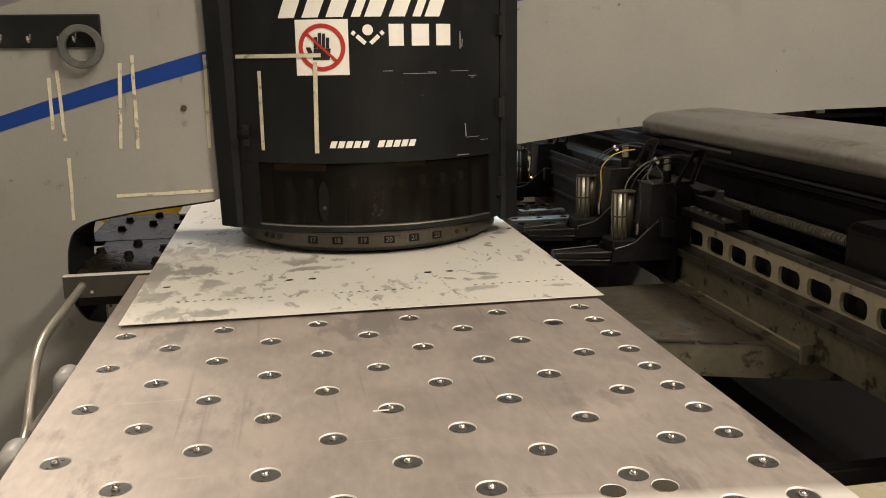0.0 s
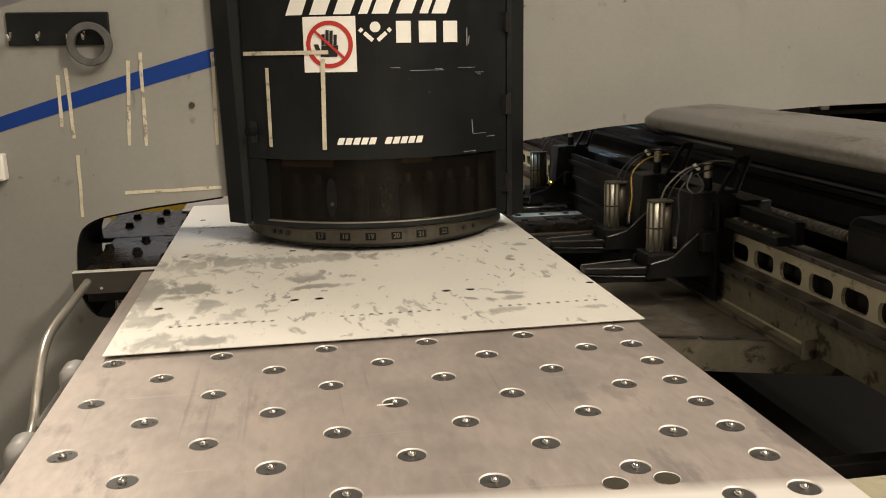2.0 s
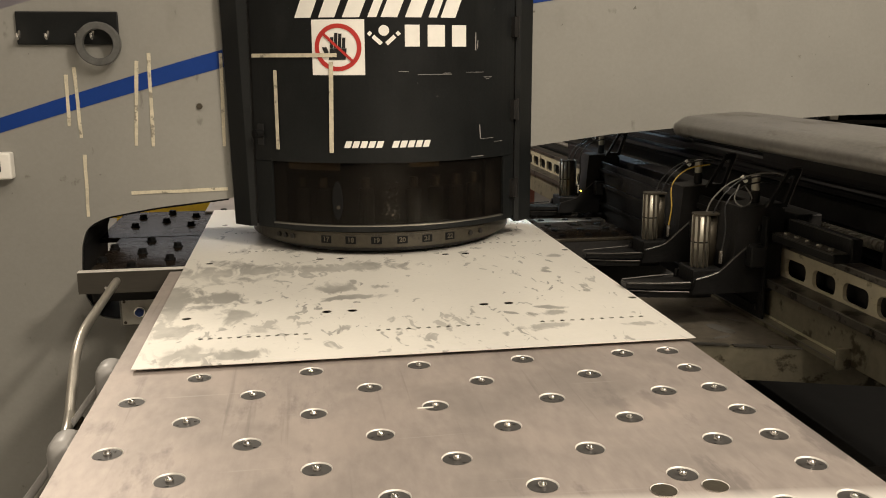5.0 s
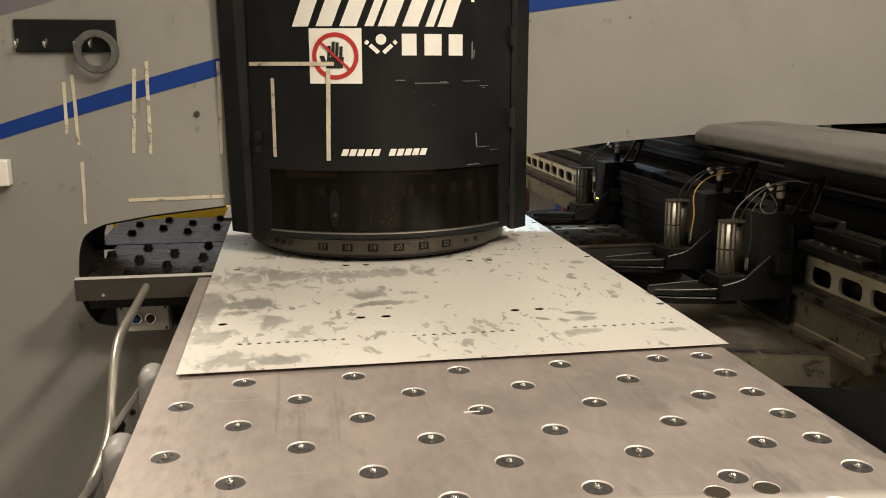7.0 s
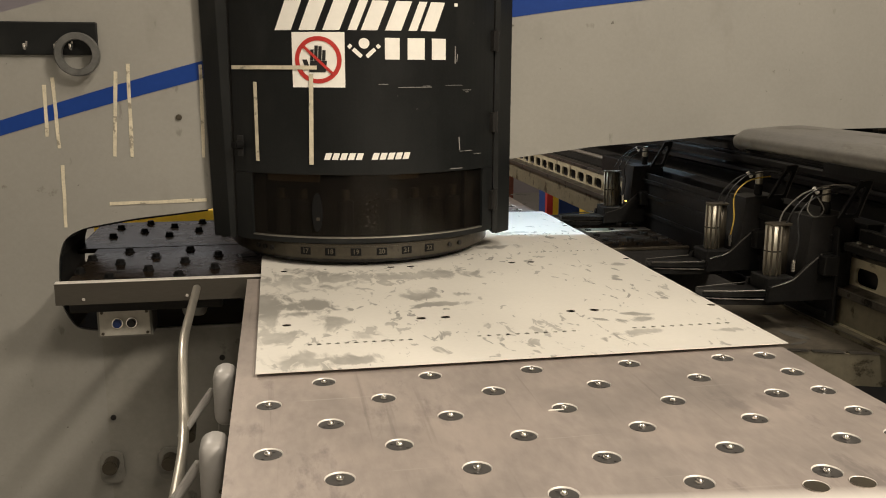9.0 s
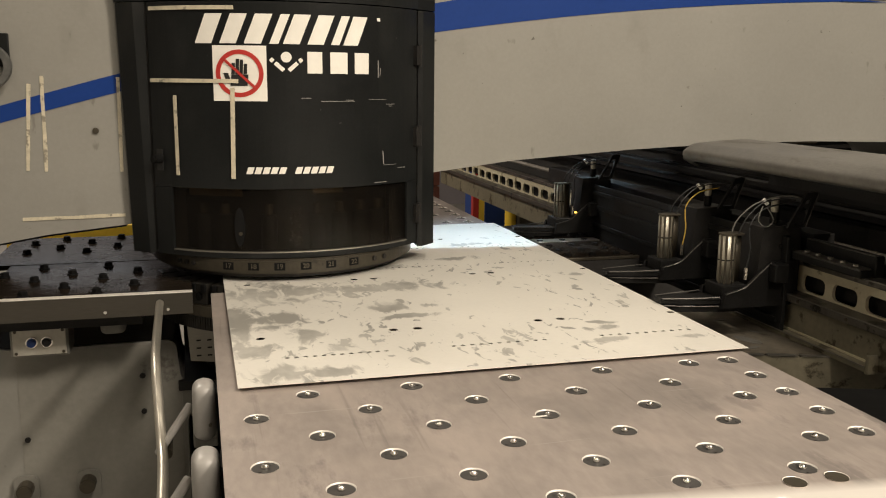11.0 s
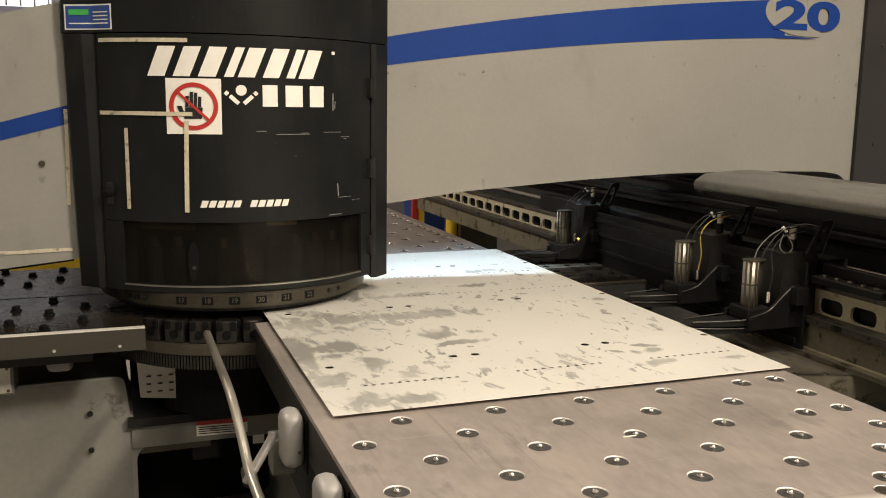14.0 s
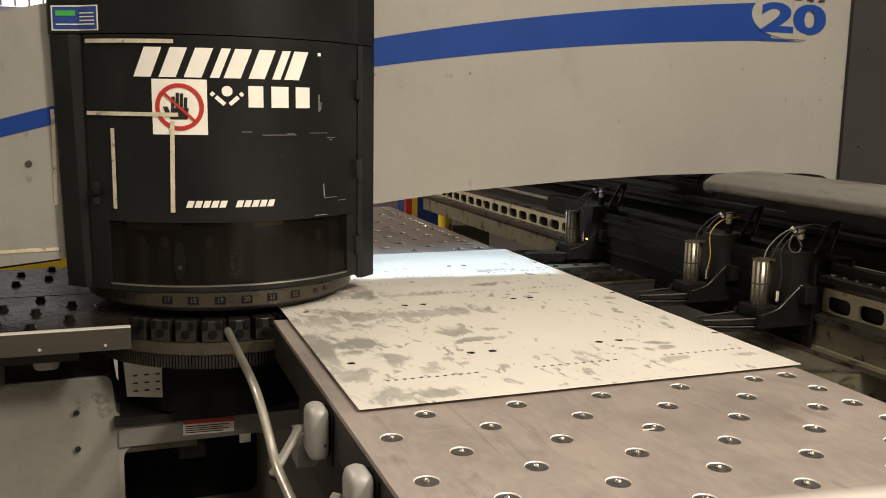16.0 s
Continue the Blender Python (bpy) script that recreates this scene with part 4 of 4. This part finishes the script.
part("end_rail", box(TL + 0.031, TR - 0.031, 2.66, 2.698, 0.83, 0.937), SKIRT, near)
part("underframe", box(TL + 0.04, TR - 0.04, 0.3, 2.5, 0.60, 0.925), RECESS_SHADE, near)
for x, y in spots:
    if abs(x - 0.607) < 0.03 and abs(y - 1.975) < 0.03:
        cup = share("ball_transfer", CUP, near, pose(x, y, 0.950, 0, 0, 40))
        share("cup_lip", LIP, cup, Matrix.Identity(4))
        part("bare_socket", rod((0, 0, -0.0018), (0, 0, -0.0006), 0.013, 7), BLACK, cup, "dark socket without its ball")
    else:
        ball_unit(near, x, y, random.uniform(0, 180))
for hx in (0.446, 0.527):
    cup = part("empty_cup", rod((hx, 1.140, 0.9502), (hx, 1.140, 0.9512), 0.019, 20), OLD, near, "cup without a ball")
    share("cup_lip", LIP, cup, pose(hx, 1.140, 0.9515) @ Matrix.Scale(0.82, 4))
part("metal_sliver", box(0.128, 0.158, 1.512, 1.516, 0.9504, 0.9516), WHITE, near, "bright metal sliver")
for lx, ly in ((TL + 0.1, 0.5), (TR - 0.1, 0.5), (TL + 0.1, 1.5)):
    part("leg", box(lx - 0.03, lx + 0.03, ly - 0.03, ly + 0.03, 0.02, 0.60, 0.004), SKIRT, near)
# rail bar with its pivots along the table's edge
part("hand_rail", tube([(-0.610, 2.655, 0.939), (-0.607, 2.40, 0.933), (-0.604, 2.20, 0.927), (-0.599, 2.09, 0.903), (-0.592, 2.0, 0.852), (-0.586, 1.92, 0.802), (-0.580, 1.80, 0.783), (-0.576, 1.5, 0.775), (-0.574, 0.9, 0.76)], 0.0115, 14, smooth_steps=8), ROD, near, "bare steel tube rail", smooth=True)
for py in (1.922, 1.535):
    pivot = part("pivot_cover", box(-0.517, -0.466, py - 0.042, py + 0.042, 0.808, 0.937, 0.022, seg=5), PIVOT, near, "pale rounded pivot cover", smooth=True)
    part("pivot_arm", box(-0.007, 0.007, -0.017, 0.017, -0.075, 0.055, 0.005), PIVOT, pivot).matrix_basis = pose(-0.553, py + 0.02, 0.832, 0, 38, 0) @ pose(0, 0, 0, -20)
    part("pivot_backing", box(-0.4655, -0.4615, py - 0.05, py + 0.03, 0.80, 0.925), KNOB_SHADE, pivot, "black backing plate")
    part("pivot_screw", rod((-0.480, py - 0.042, 0.85), (-0.480, py - 0.0445, 0.85), 0.004, 8), OLD, pivot)
    part("pivot_collar", rod((-0.582, py + 0.015, 0.768), (-0.582, py + 0.055, 0.784), 0.018, 14), OLD, pivot)
part("bracket_box", box(-0.52, -0.464, 2.02, 2.09, 0.74, 0.83, 0.004), GREY_SHADED, near)

far = root("ball_table", "steel ball transfer table beyond the turret", "table", group="ball tables")
part("table_top", drilled(TL, TR, 3.80, 5.62, [(x, 3.87 + 0.112 * j) for j in range(16) for x in [q for q in [(-0.396 if j % 2 else -0.284) + 0.2225 * i for i in range(6)] if 0.0 < q < 0.64] + [0.711]]), TABLE, far)
part("edge_strip", box(TL, TR, 3.785, 3.799, 0.925, 0.951, 0.002), STEEL, far)
part("side_rail", box(TR - 0.03, TR - 0.002, 3.80, 5.61, 0.83, 0.934), SKIRT, far)
for j in range(16):
    y = 3.87 + 0.112 * j
    first = -0.396 if j % 2 else -0.284
    for i in range(6):
        x = first + 0.2225 * i
        if 0.0 < x < 0.64:
            ball_unit(far, x, y, random.uniform(0, 180))
    ball_unit(far, 0.711, y, random.uniform(0, 180))

# ---- carriage rail beside the table ----
rail = root("carriage_rail", "grimy feed rail with a slotted plate and a ball screw", "machine rail")
Y0, Y1 = 0.3, 6.1
part("lower_beam", box(1.184, 1.30, Y0, Y1, 0.868, 0.966, 0.003), GRIME, rail, "oil-grimed cream enamelled beam")
part("beam_flange", box(1.150, 1.1835, 1.80, 2.60, 0.866, 0.880, 0.002), GRIME, rail, "grimy beam flange")
part("flange_end", box(1.150, 1.1835, 1.788, 1.7995, 0.862, 0.912, 0.002), GRIME, rail)
part("guide_strip", box(1.166, 1.235, Y0, Y1, 0.9665, 0.990, 0.004), GUIDE, rail)
part("strip_edge", box(1.1645, 1.168, Y0, Y1, 0.9885, 0.9915), STEEL, rail, "bright strip drawing the edge highlight")
part("flange_edge", box(1.1485, 1.152, 1.80, 2.60, 0.8785, 0.882), STEEL, rail, "bright strip drawing the edge highlight")
part("flange_edge", box(1.1805, 1.184, 1.80, 2.60, 0.8805, 0.886), CREAM, rail)
slots = []
for i in range(40):
    yc = 2.505 - 0.131 * 15 + 0.131 * i + 0.131 * 1
    if Y0 + 0.06 < yc < Y1 - 0.06:
        slots.append(rounded([(yc - 0.05, 0.996), (yc + 0.05, 0.996), (yc + 0.05, 1.045), (yc - 0.05, 1.045)], 0.024, 4))
part("slotted_plate", prism([(Y0, 0.991), (Y1, 0.991), (Y1, 1.069), (Y0, 1.069)], slots, 1.222, 1.232, "x"), CREAM, rail, "cream slotted plate")
part("slot_backing", box(1.27, 1.29, Y0, Y1, 0.991, 1.068), RECESS_SHADE, rail)
part("upper_guide", box(1.216, 1.275, Y0, Y1, 1.0695, 1.086, 0.003), GUIDE, rail)
part("guide_edge", box(1.2145, 1.218, Y0, Y1, 1.0845, 1.0875), STEEL, rail, "bright strip drawing the edge highlight")
part("back_wall", box(1.47, 1.50, Y0, Y1, 0.80, 1.325), RECESS_SHADE, rail)
part("floor_web", box(1.31, 1.469, Y0, Y1, 0.86, 0.885), RECESS_SHADE, rail)
part("ball_screw", rod((1.335, Y0, 1.121), (1.335, Y1, 1.121), 0.0115, 16), SCREW, rail)
bm = bmesh.new()
for i in range(120):
    yc = 0.9 + 0.0175 * i
    rod((1.335, yc, 1.121), (1.335, yc + 0.006, 1.121), 0.0150, 14, bm)
tagged(part("screw_thread", bm, SCREW, rail), kind="stuff")
part("upper_ledge", box(1.40, 1.469, Y0, Y1, 1.20, 1.215), OILY, rail)
part("bearing_block", box(1.275, 1.40, 1.62, 1.86, 1.05, 1.19, 0.03, seg=4), OILY, rail)
for i in range(16):
    part("guide_screw", rod((1.166, 0.7 + 0.2 * i, 0.979), (1.163, 0.7 + 0.2 * i, 0.979), 0.005, 8), OLD, rail)
part("shelf", prism([(0.80, 2.065), (1.183, 1.935), (1.183, 2.56), (0.80, 2.56)], [], 0.855, 0.865, "z"), SHELF, rail, "scuffed grey shelf plate")
part("shelf_front", prism([(0.80, 2.052), (1.46, 1.828), (1.46, 1.836), (0.80, 2.060)], [], 0.778, 0.8635, "z"), GRIME, rail, "grimy olive front plate")
for sx0, sx1 in ((0.84, 0.985), (0.995, 1.07), (1.08, 1.15)):
    part("shelf_strip", prism([(sx0, 2.049 - 0.34 * (sx0 - 0.80)), (sx1, 2.049 - 0.34 * (sx1 - 0.80)), (sx1, 2.064 - 0.34 * (sx1 - 0.80)), (sx0, 2.064 - 0.34 * (sx0 - 0.80))], [], 0.8655, 0.8685, "z"), STEEL, rail, "pale metal edge strip")
for cx, cy, cw, cl, ct in ((1.03, 2.13, 0.022, 0.05, 20), (0.90, 2.09, 0.02, 0.035, 60), (1.075, 2.34, 0.006, 0.03, 80), (0.93, 2.18, 0.012, 0.02, 10), (1.0, 2.06, 0.03, 0.008, 15), (1.10, 2.2, 0.006, 0.02, 30)):
    part("scuff", prism(circle_xz(cw, cl, 9), [], 0.0, 0.0008, "z"), COVER, rail, "pale scuff mark").matrix_basis = pose(cx, cy, 0.8652, 0, 0, ct)
part("under_web", box(0.80, 1.30, 0.4, 2.6, 0.55, 0.60), RECESS_SHADE, rail)
part("brace", box(0.80, 1.45, 1.52, 1.56, 0.70, 0.735, 0.004), SKIRT, rail)
part("step_plate", box(0.80, 1.18, 0.4, 1.235, 0.855, 0.865, 0.002), CREAM, rail)

part("centre_plate", box(0.815, 1.145, 3.035, 3.74, 0.918, 0.934, 0.002), GLOSSY, rail, "oily dark centre plate")
part("centre_bar", box(0.815, 1.145, 3.018, 3.034, 0.926, 0.937, 0.002), OLD, rail)
part("centre_face", box(0.815, 1.145, 3.02, 3.034, 0.86, 0.9255), RECESS_SHADE, rail)
part("centre_support", box(0.86, 1.14, 3.10, 3.70, 0.80, 0.917), RECESS_SHADE, rail)
for j in range(7):
    for i in range(3):
        share("knob", STOP, rail, pose(0.88 + 0.1 * i, 3.09 + 0.1 * j, 0.924))
for y0, y1, x0 in ((3.36, 3.43, 0.86), (3.56, 3.60, 0.95)):
    part("pale_strip", box(x0, 1.14, y0, y1, 0.9345, 0.9375, 0.001), STEEL, rail, "pale metal strip")
for z in (0.94, 1.02, 1.09, 1.17, 1.25, 1.30):
    part("back_rail", box(1.452, 1.4695, Y0, Y1, z, z + 0.014, 0.002), CAST, rail)
part("mid_rail", box(1.38, 1.42, Y0, Y1, 1.24, 1.262, 0.003), CAST, rail)
cover = root("rail_cover", "dark grey sheet metal cover over the feed rail", "cover")
prof = rounded([(1.150, 1.330), (1.112, 1.340), (1.106, 1.368), (1.150, 1.395), (1.26, 1.403), (1.352, 1.407), (1.352, 1.34), (1.346, 1.34), (1.346, 1.40), (1.26, 1.397), (1.153, 1.389), (1.113, 1.366), (1.118, 1.345), (1.151, 1.336)], 0.014, 5)
bm = bmesh.new()
loops = []
for y, pull, drop in ((0.3, 0, 0), (2.60, 0, 0), (2.67, 0.004, 0.001), (2.705, 0.012, 0.004), (2.728, 0.026, 0.009), (2.742, 0.046, 0.016), (2.75, 0.075, 0.026)):
    loops.append([bm.verts.new((p[0] + pull * (1.352 - p[0]) / 0.246, y, p[1] - drop)) for p in prof])
for a, c in zip(loops, loops[1:]):
    for k in range(len(prof)):
        bm.faces.new((a[k], a[(k + 1) % len(prof)], c[(k + 1) % len(prof)], c[k]))
bm.faces.new(loops[0])
bm.faces.new(loops[-1])
bmesh.ops.recalc_face_normals(bm, faces=bm.faces[:])
part("shell", bm, COVER, cover, smooth=True)
part("end_cap", prism([(1.19, 1.335), (1.345, 1.335), (1.345, 1.375), (1.195, 1.372)], [], 2.735, 2.749), COVER, cover)
part("post", box(1.322, 1.345, 0.6, 2.5, 1.27, 1.388), OILY, cover)

# ---- carriage, clamps and sheet ----
carriage = root("feed_carriage", "black feed carriage sliding on the rail", "carriage")
part("apron", box(1.150, 1.162, 2.50, 4.05, 0.872, 1.16, 0.003), CAST, carriage)
for z in (0.90, 0.985, 1.06, 1.12):
    part("apron_rib", box(1.142, 1.1495, 2.52, 4.03, z, z + 0.016, 0.002), CAST, carriage)
part("beam", box(1.235, 1.31, 2.50, 4.55, 1.088, 1.165, 0.004), OILY, carriage)
blk = part("end_block", box(1.168, 1.212, 2.22, 2.50, 1.096, 1.118, 0.003), CAST, carriage)
part("block_step", box(1.213, 1.242, 2.22, 2.50, 1.096, 1.154, 0.004), CAST, carriage)
part("block_top", box(1.172, 1.209, 2.226, 2.496, 1.1181, 1.1205, 0.001), GUIDE, carriage, "oiled steel top plate")
part("step_edge", box(1.2125, 1.2155, 2.222, 2.498, 1.152, 1.1555), EDGE_GLINT, carriage)
part("block_edge", box(1.167, 1.170, 2.222, 2.498, 1.1155, 1.119), EDGE_GLINT, carriage)
for i in range(5):
    part("block_bolt", rod((1.190, 2.265 + 0.05 * i, 1.1205), (1.190, 2.265 + 0.05 * i, 1.1255), 0.008, 8), STEEL, blk)


def clamp(x, y, cable, lab):
    c = root("workpiece_clamp", lab, "clamp", x, y, 0, "workpiece clamps")
    # jaws
    for z0, z1, tip in ((0.9635, 0.976, 0.797), (0.940, 0.955, 0.805)):
        part("jaw", prism([(tip, 0.005), (tip + 0.05, -0.02), (0.98, -0.045), (1.02, -0.045), (1.02, 0.060), (0.95, 0.055), (tip + 0.04, 0.052), (tip, 0.045)], [], z0, z1, "z"), CAST, c)
    part("jaw_edge", tube([(0.80, 0.0, 0.977), (0.88, -0.025, 0.979), (0.96, -0.044, 0.983)], 0.003, 6), EDGE_GLINT, c)
    part("jaw_edge", tube([(0.806, -0.001, 0.957), (0.88, -0.027, 0.957), (0.975, -0.047, 0.957)], 0.0022, 6), EDGE_GLINT, c)
    part("jaw_edge", tube([(0.80, 0.044, 0.978), (0.86, 0.050, 0.980), (0.95, 0.052, 0.984)], 0.0022, 6), EDGE_GLINT, c)
    part("cheek_edge", tube([(0.966, -0.064, 0.996), (1.028, -0.064, 1.013), (1.074, -0.064, 1.053), (1.114, -0.064, 1.086)], 0.0022, 6, smooth_steps=3), EDGE_GLINT, c)
    part("cheek_edge", tube([(0.966, 0.057, 0.996), (1.028, 0.057, 1.013), (1.074, 0.057, 1.053), (1.114, 0.057, 1.086)], 0.0020, 6, smooth_steps=3), EDGE_GLINT, c)
    part("plate_edge", tube([(1.208, -0.073, 1.188), (1.226, -0.073, 1.240), (1.242, -0.073, 1.287), (1.210, -0.073, 1.287)], 0.0018, 6, smooth_steps=3), EDGE_GLINT, c)
    part("base_block", box(0.965, 1.05, -0.045, 0.05, 0.9765, 1.018, 0.005), CAST, c)
    for s0, s1 in ((-0.066, -0.050), (0.055, 0.070)):
        part("cheek", prism([(0.955, 0.955), (1.19, 0.955), (1.19, 1.09), (1.115, 1.085), (1.075, 1.052), (1.03, 1.012), (0.965, 0.995)], [], s0, s1), CAST, c)
    part("body", prism([(1.075, 1.05), (1.085, 1.186), (1.20, 1.190), (1.215, 1.17), (1.215, 0.95), (1.075, 0.95)], [], -0.049, 0.054), OILY, c)
    cyl = part("air_cylinder", rod((1.0, 0.0, 1.018), (1.0, 0.0, 1.160), 0.0235, 20, bevel=0.003), CHROME, c, "chromed air cylinder", smooth=True)
    part("second_cylinder", rod((1.034, 0.012, 1.018), (1.034, 0.012, 1.156), 0.018, 18, bevel=0.003), OLD, cyl, smooth=True)
    for a in (200, 235, 275, 315):
        q = (1.0 + 0.0240 * math.cos(radians(a)), 0.0240 * math.sin(radians(a)))
        part("tie_rod", rod((*q, 1.018), (*q, 1.161), 0.0032, 8), OLD, cyl)
    part("strap", rod((1.0, 0.0, 1.085), (1.0, 0.0, 1.089), 0.0242, 20), OILY, cyl)
    part("cap", prism(rounded([(0.979, -0.022), (1.050, -0.022), (1.050, 0.028), (0.979, 0.028)], 0.02, 4), [], 1.160, 1.164, "z"), OLD, cyl)
    part("fitting", rod((1.05, -0.03, 1.03), (1.05, -0.03, 1.065), 0.007, 8), BRIGHT, cyl)
    for s0, s1 in ((-0.072, -0.062),):
        part("rear_plate", prism([(1.148, 1.186), (1.208, 1.186), (1.243, 1.288), (1.208, 1.288)], [rounded([(1.164, 1.196), (1.199, 1.196), (1.224, 1.270), (1.208, 1.270)], 0.006, 2)], s0, s1), CAST, c)
    part("body_edge", tube([(1.0855, -0.050, 1.1865), (1.14, -0.050, 1.1885), (1.20, -0.050, 1.1905), (1.215, -0.050, 1.170)], 0.0016, 6, smooth_steps=2), EDGE_GLINT, c)
    part("body_edge", tube([(1.0845, -0.049, 1.1865), (1.0845, 0.0, 1.1865), (1.0845, 0.053, 1.1865)], 0.0016, 6, smooth_steps=2), EDGE_GLINT, c)
    part("post", rod((1.153, 0, 1.188), (1.153, 0, 1.222), 0.013, 14, bevel=0.002), CAST, c)
    part("post_collar", rod((1.153, 0, 1.2225), (1.153, 0, 1.256), 0.0115, 14, bevel=0.002), CHROME, c)
    part("post_cap", rod((1.153, 0, 1.2565), (1.153, 0, 1.264), 0.014, 14, bevel=0.003), ROD, c)
    part("side_lug", box(1.10, 1.145, -0.10, -0.067, 1.03, 1.085, 0.004), CAST, c)
    part("cable", tube([(1.02, 0.01, 1.165), (1.035, 0.01, 1.20), (1.08, 0.0, 1.245), (1.14, -0.015, 1.268), (1.19, -0.03, 1.272), (1.222, -0.05, 1.26)], 0.0022), CABLE_G if cable is CABLE_G else CABLE_K, c)
    part("cable", tube([(1.03, -0.01, 1.165), (1.05, -0.015, 1.21), (1.10, -0.01, 1.250), (1.15, -0.02, 1.262), (1.20, -0.03, 1.26)], 0.0020), CABLE_K, c)
    part("cable", tube([(1.05, -0.03, 1.065), (1.055, -0.035, 1.12), (1.06, -0.02, 1.19), (1.11, -0.012, 1.235), (1.18, -0.02, 1.25)], 0.0023), cable if cable is CABLE_Y else CABLE_K, c)
    part("cable_tie", rod((1.108, -0.004, 1.262), (1.122, -0.006, 1.247), 0.006, 8), WHITE, c)
    if cable is CABLE_G:
        part("cable", tube([(1.09, -0.03, 1.245), (1.075, -0.035, 1.205), (1.10, -0.04, 1.185), (1.125, -0.035, 1.205), (1.105, -0.03, 1.24)], 0.0018), CABLE_G, c)
    return c


clamps = [clamp(0.0, 2.575, CABLE_G, "black cast clamp with chromed air cylinder and grey cables"), clamp(0.012, 2.955, CABLE_Y, "black cast clamp with chromed cylinder and yellow cable"), clamp(0.014, 3.87, CABLE_K, "black cast clamp with chromed cylinder and amber light")]
part("signal_light", rod((1.047, -0.066, 1.045), (1.047, -0.074, 1.045), 0.0035, 10), LED, clamps[2])


holes = []
for y in (2.502, 3.103, 3.755):
    for x in (-0.014, 0.050, 0.386, 0.451):
        holes.append(circle(x, y, 0.0125, 14))
    for x in (-0.352, 0.783):
        holes.append(circle(x, y - 0.004, 0.0115, 12))
for y in (2.328, 3.255, 3.580):
    for a, b, n in ((-0.302, -0.068, 12), (0.099, 0.335, 11), (0.492, 0.740, 11)):
        for i in range(n):
            holes.append(circle(a + (b - a) * i / (n - 1), y, 0.0062, 8))
sheet = root("sheet_metal", "pale oily steel sheet with punched holes held in clamps", "sheet metal")
part("plate", prism([(-0.422, 2.147), (0.798, 2.147), (0.798, 4.107), (-0.422, 4.107)], holes, 0.9585, 0.9599, "z"), SHEET, sheet)

# ---- surroundings ----
guard = root("yellow_guard", "yellow painted safety guard frame", "guard rail")
part("rail", box(-1.6, -0.15, 4.22, 4.27, 0.86, 0.93, 0.004), YELLOW, guard)
for gx in (-1.5, -0.85, -0.25):
    part("post", box(gx, gx + 0.05, 4.22, 4.27, 0.0, 0.86, 0.004), YELLOW, guard)
win = part("window_1", box(-2.6, -0.75, 10.9, 10.98, 2.6, 4.6), DAYLIGHT, None, "bright daylit roller door")
win["kind"] = "structure"
for i in range(14):
    part("slat", box(-2.6 + 0.14 * i, -2.585 + 0.14 * i, 10.86, 10.90, 2.6, 4.6), WALL, win)
lit_wall = part("lit_wall_patch", box(-4.8, -2.75, 10.9, 10.98, 2.5, 4.6), glow("lilac_wall_glow", (0.80, 0.68, 0.76), 0.55), None, "pale lilac wall panel, its daylight put in as glow")
lit_wall["kind"] = "structure"
rack = root("storage_rack", "blue storage cabinet behind the machine", "cabinet")
part("body", box(2.412, 2.609, 7.4, 8.0, 0.0, 1.5, 0.01), CRATE_BLUE, rack)
pole = root("striped_post", "red and yellow marker post", "post")
part("post", box(2.276, 2.327, 7.3, 7.36, 0.0, 1.5), CRATE_RED, pole)
part("band", box(2.330, 2.379, 7.3, 7.36, 0.0, 1.5), YELLOW, pole)
crate = root("red_tint_box", "red-brown box added behind the far table for its reflection", "crate")
RED_BROWN = material("red_brown_boards", (0.24, 0.085, 0.06), 0.6, vary=0.25, scale=6, bump=0.08)
for i in range(6):
    part("board", box(0.1, 1.70, 6.30, 6.33, 0.05 + 0.155 * i, 0.195 + 0.155 * i, 0.003), RED_BROWN, crate)
part("crate_body", box(0.11, 1.69, 6.335, 6.9, 0.0, 0.98), RED_BROWN, crate)
rack = root("storage_rack", "dark backdrop built as a rack, with a pale carton", "rack")
part("dark_backdrop", box(3.62, 5.60, 6.28, 6.32, 0.0, 1.60), RECESS_SHADE, rack)
for rx in (3.62, 4.25, 4.90, 5.54):
    part("upright", box(rx, rx + 0.05, 5.80, 6.279, 0.0, 1.60, 0.004), OILY, rack)
for rz in (0.35, 0.80, 1.10, 1.50):
    part("shelf_board", box(3.671, 5.539, 5.83, 6.27, rz, rz + 0.03, 0.003), OILY, rack)
part("bin", box(4.32, 4.60, 5.86, 6.2, 1.131, 1.24, 0.01), OLD, rack)
part("pale_carton", box(3.74, 3.81, 5.86, 5.98, 1.131, 1.165, 0.004), WHITE, rack, "pale carton")
bollard = root("bollard", "short yellow painted steel bollard", "bollard")
part("post", rod((2.263, 6.3, 0), (2.263, 6.3, 1.4), 0.044, 20, bevel=0.008), YELLOW, bollard)
carton = root("carton", "small white carton on a shelf", "box")
part("body", box(2.32, 2.42, 6.25, 6.35, 0.72, 0.80), WHITE, carton)
part("stand", box(2.30, 2.6, 6.2, 6.5, 0.0, 0.719), OLD, carton)


# ---- what moves ----
def feed(rows, t):
    return float(np.interp(t, [r[0] for r in rows], [r[1] for r in rows]))


def motions():
    for ob in (near, far, rail, cover):
        walk(ob, [(t, pose(x, 0, 0)) for t, x in SIDE_FEED])
    times = sorted({r[0] for r in SIDE_FEED} | {r[0] for r in LONG_FEED})
    for ob in (carriage, sheet, *clamps):
        x0, y0 = ob.location.x, ob.location.y
        walk(ob, [(t, pose(x0 + feed(SIDE_FEED, t), y0 + feed(LONG_FEED, t), 0)) for t in times])


motions()
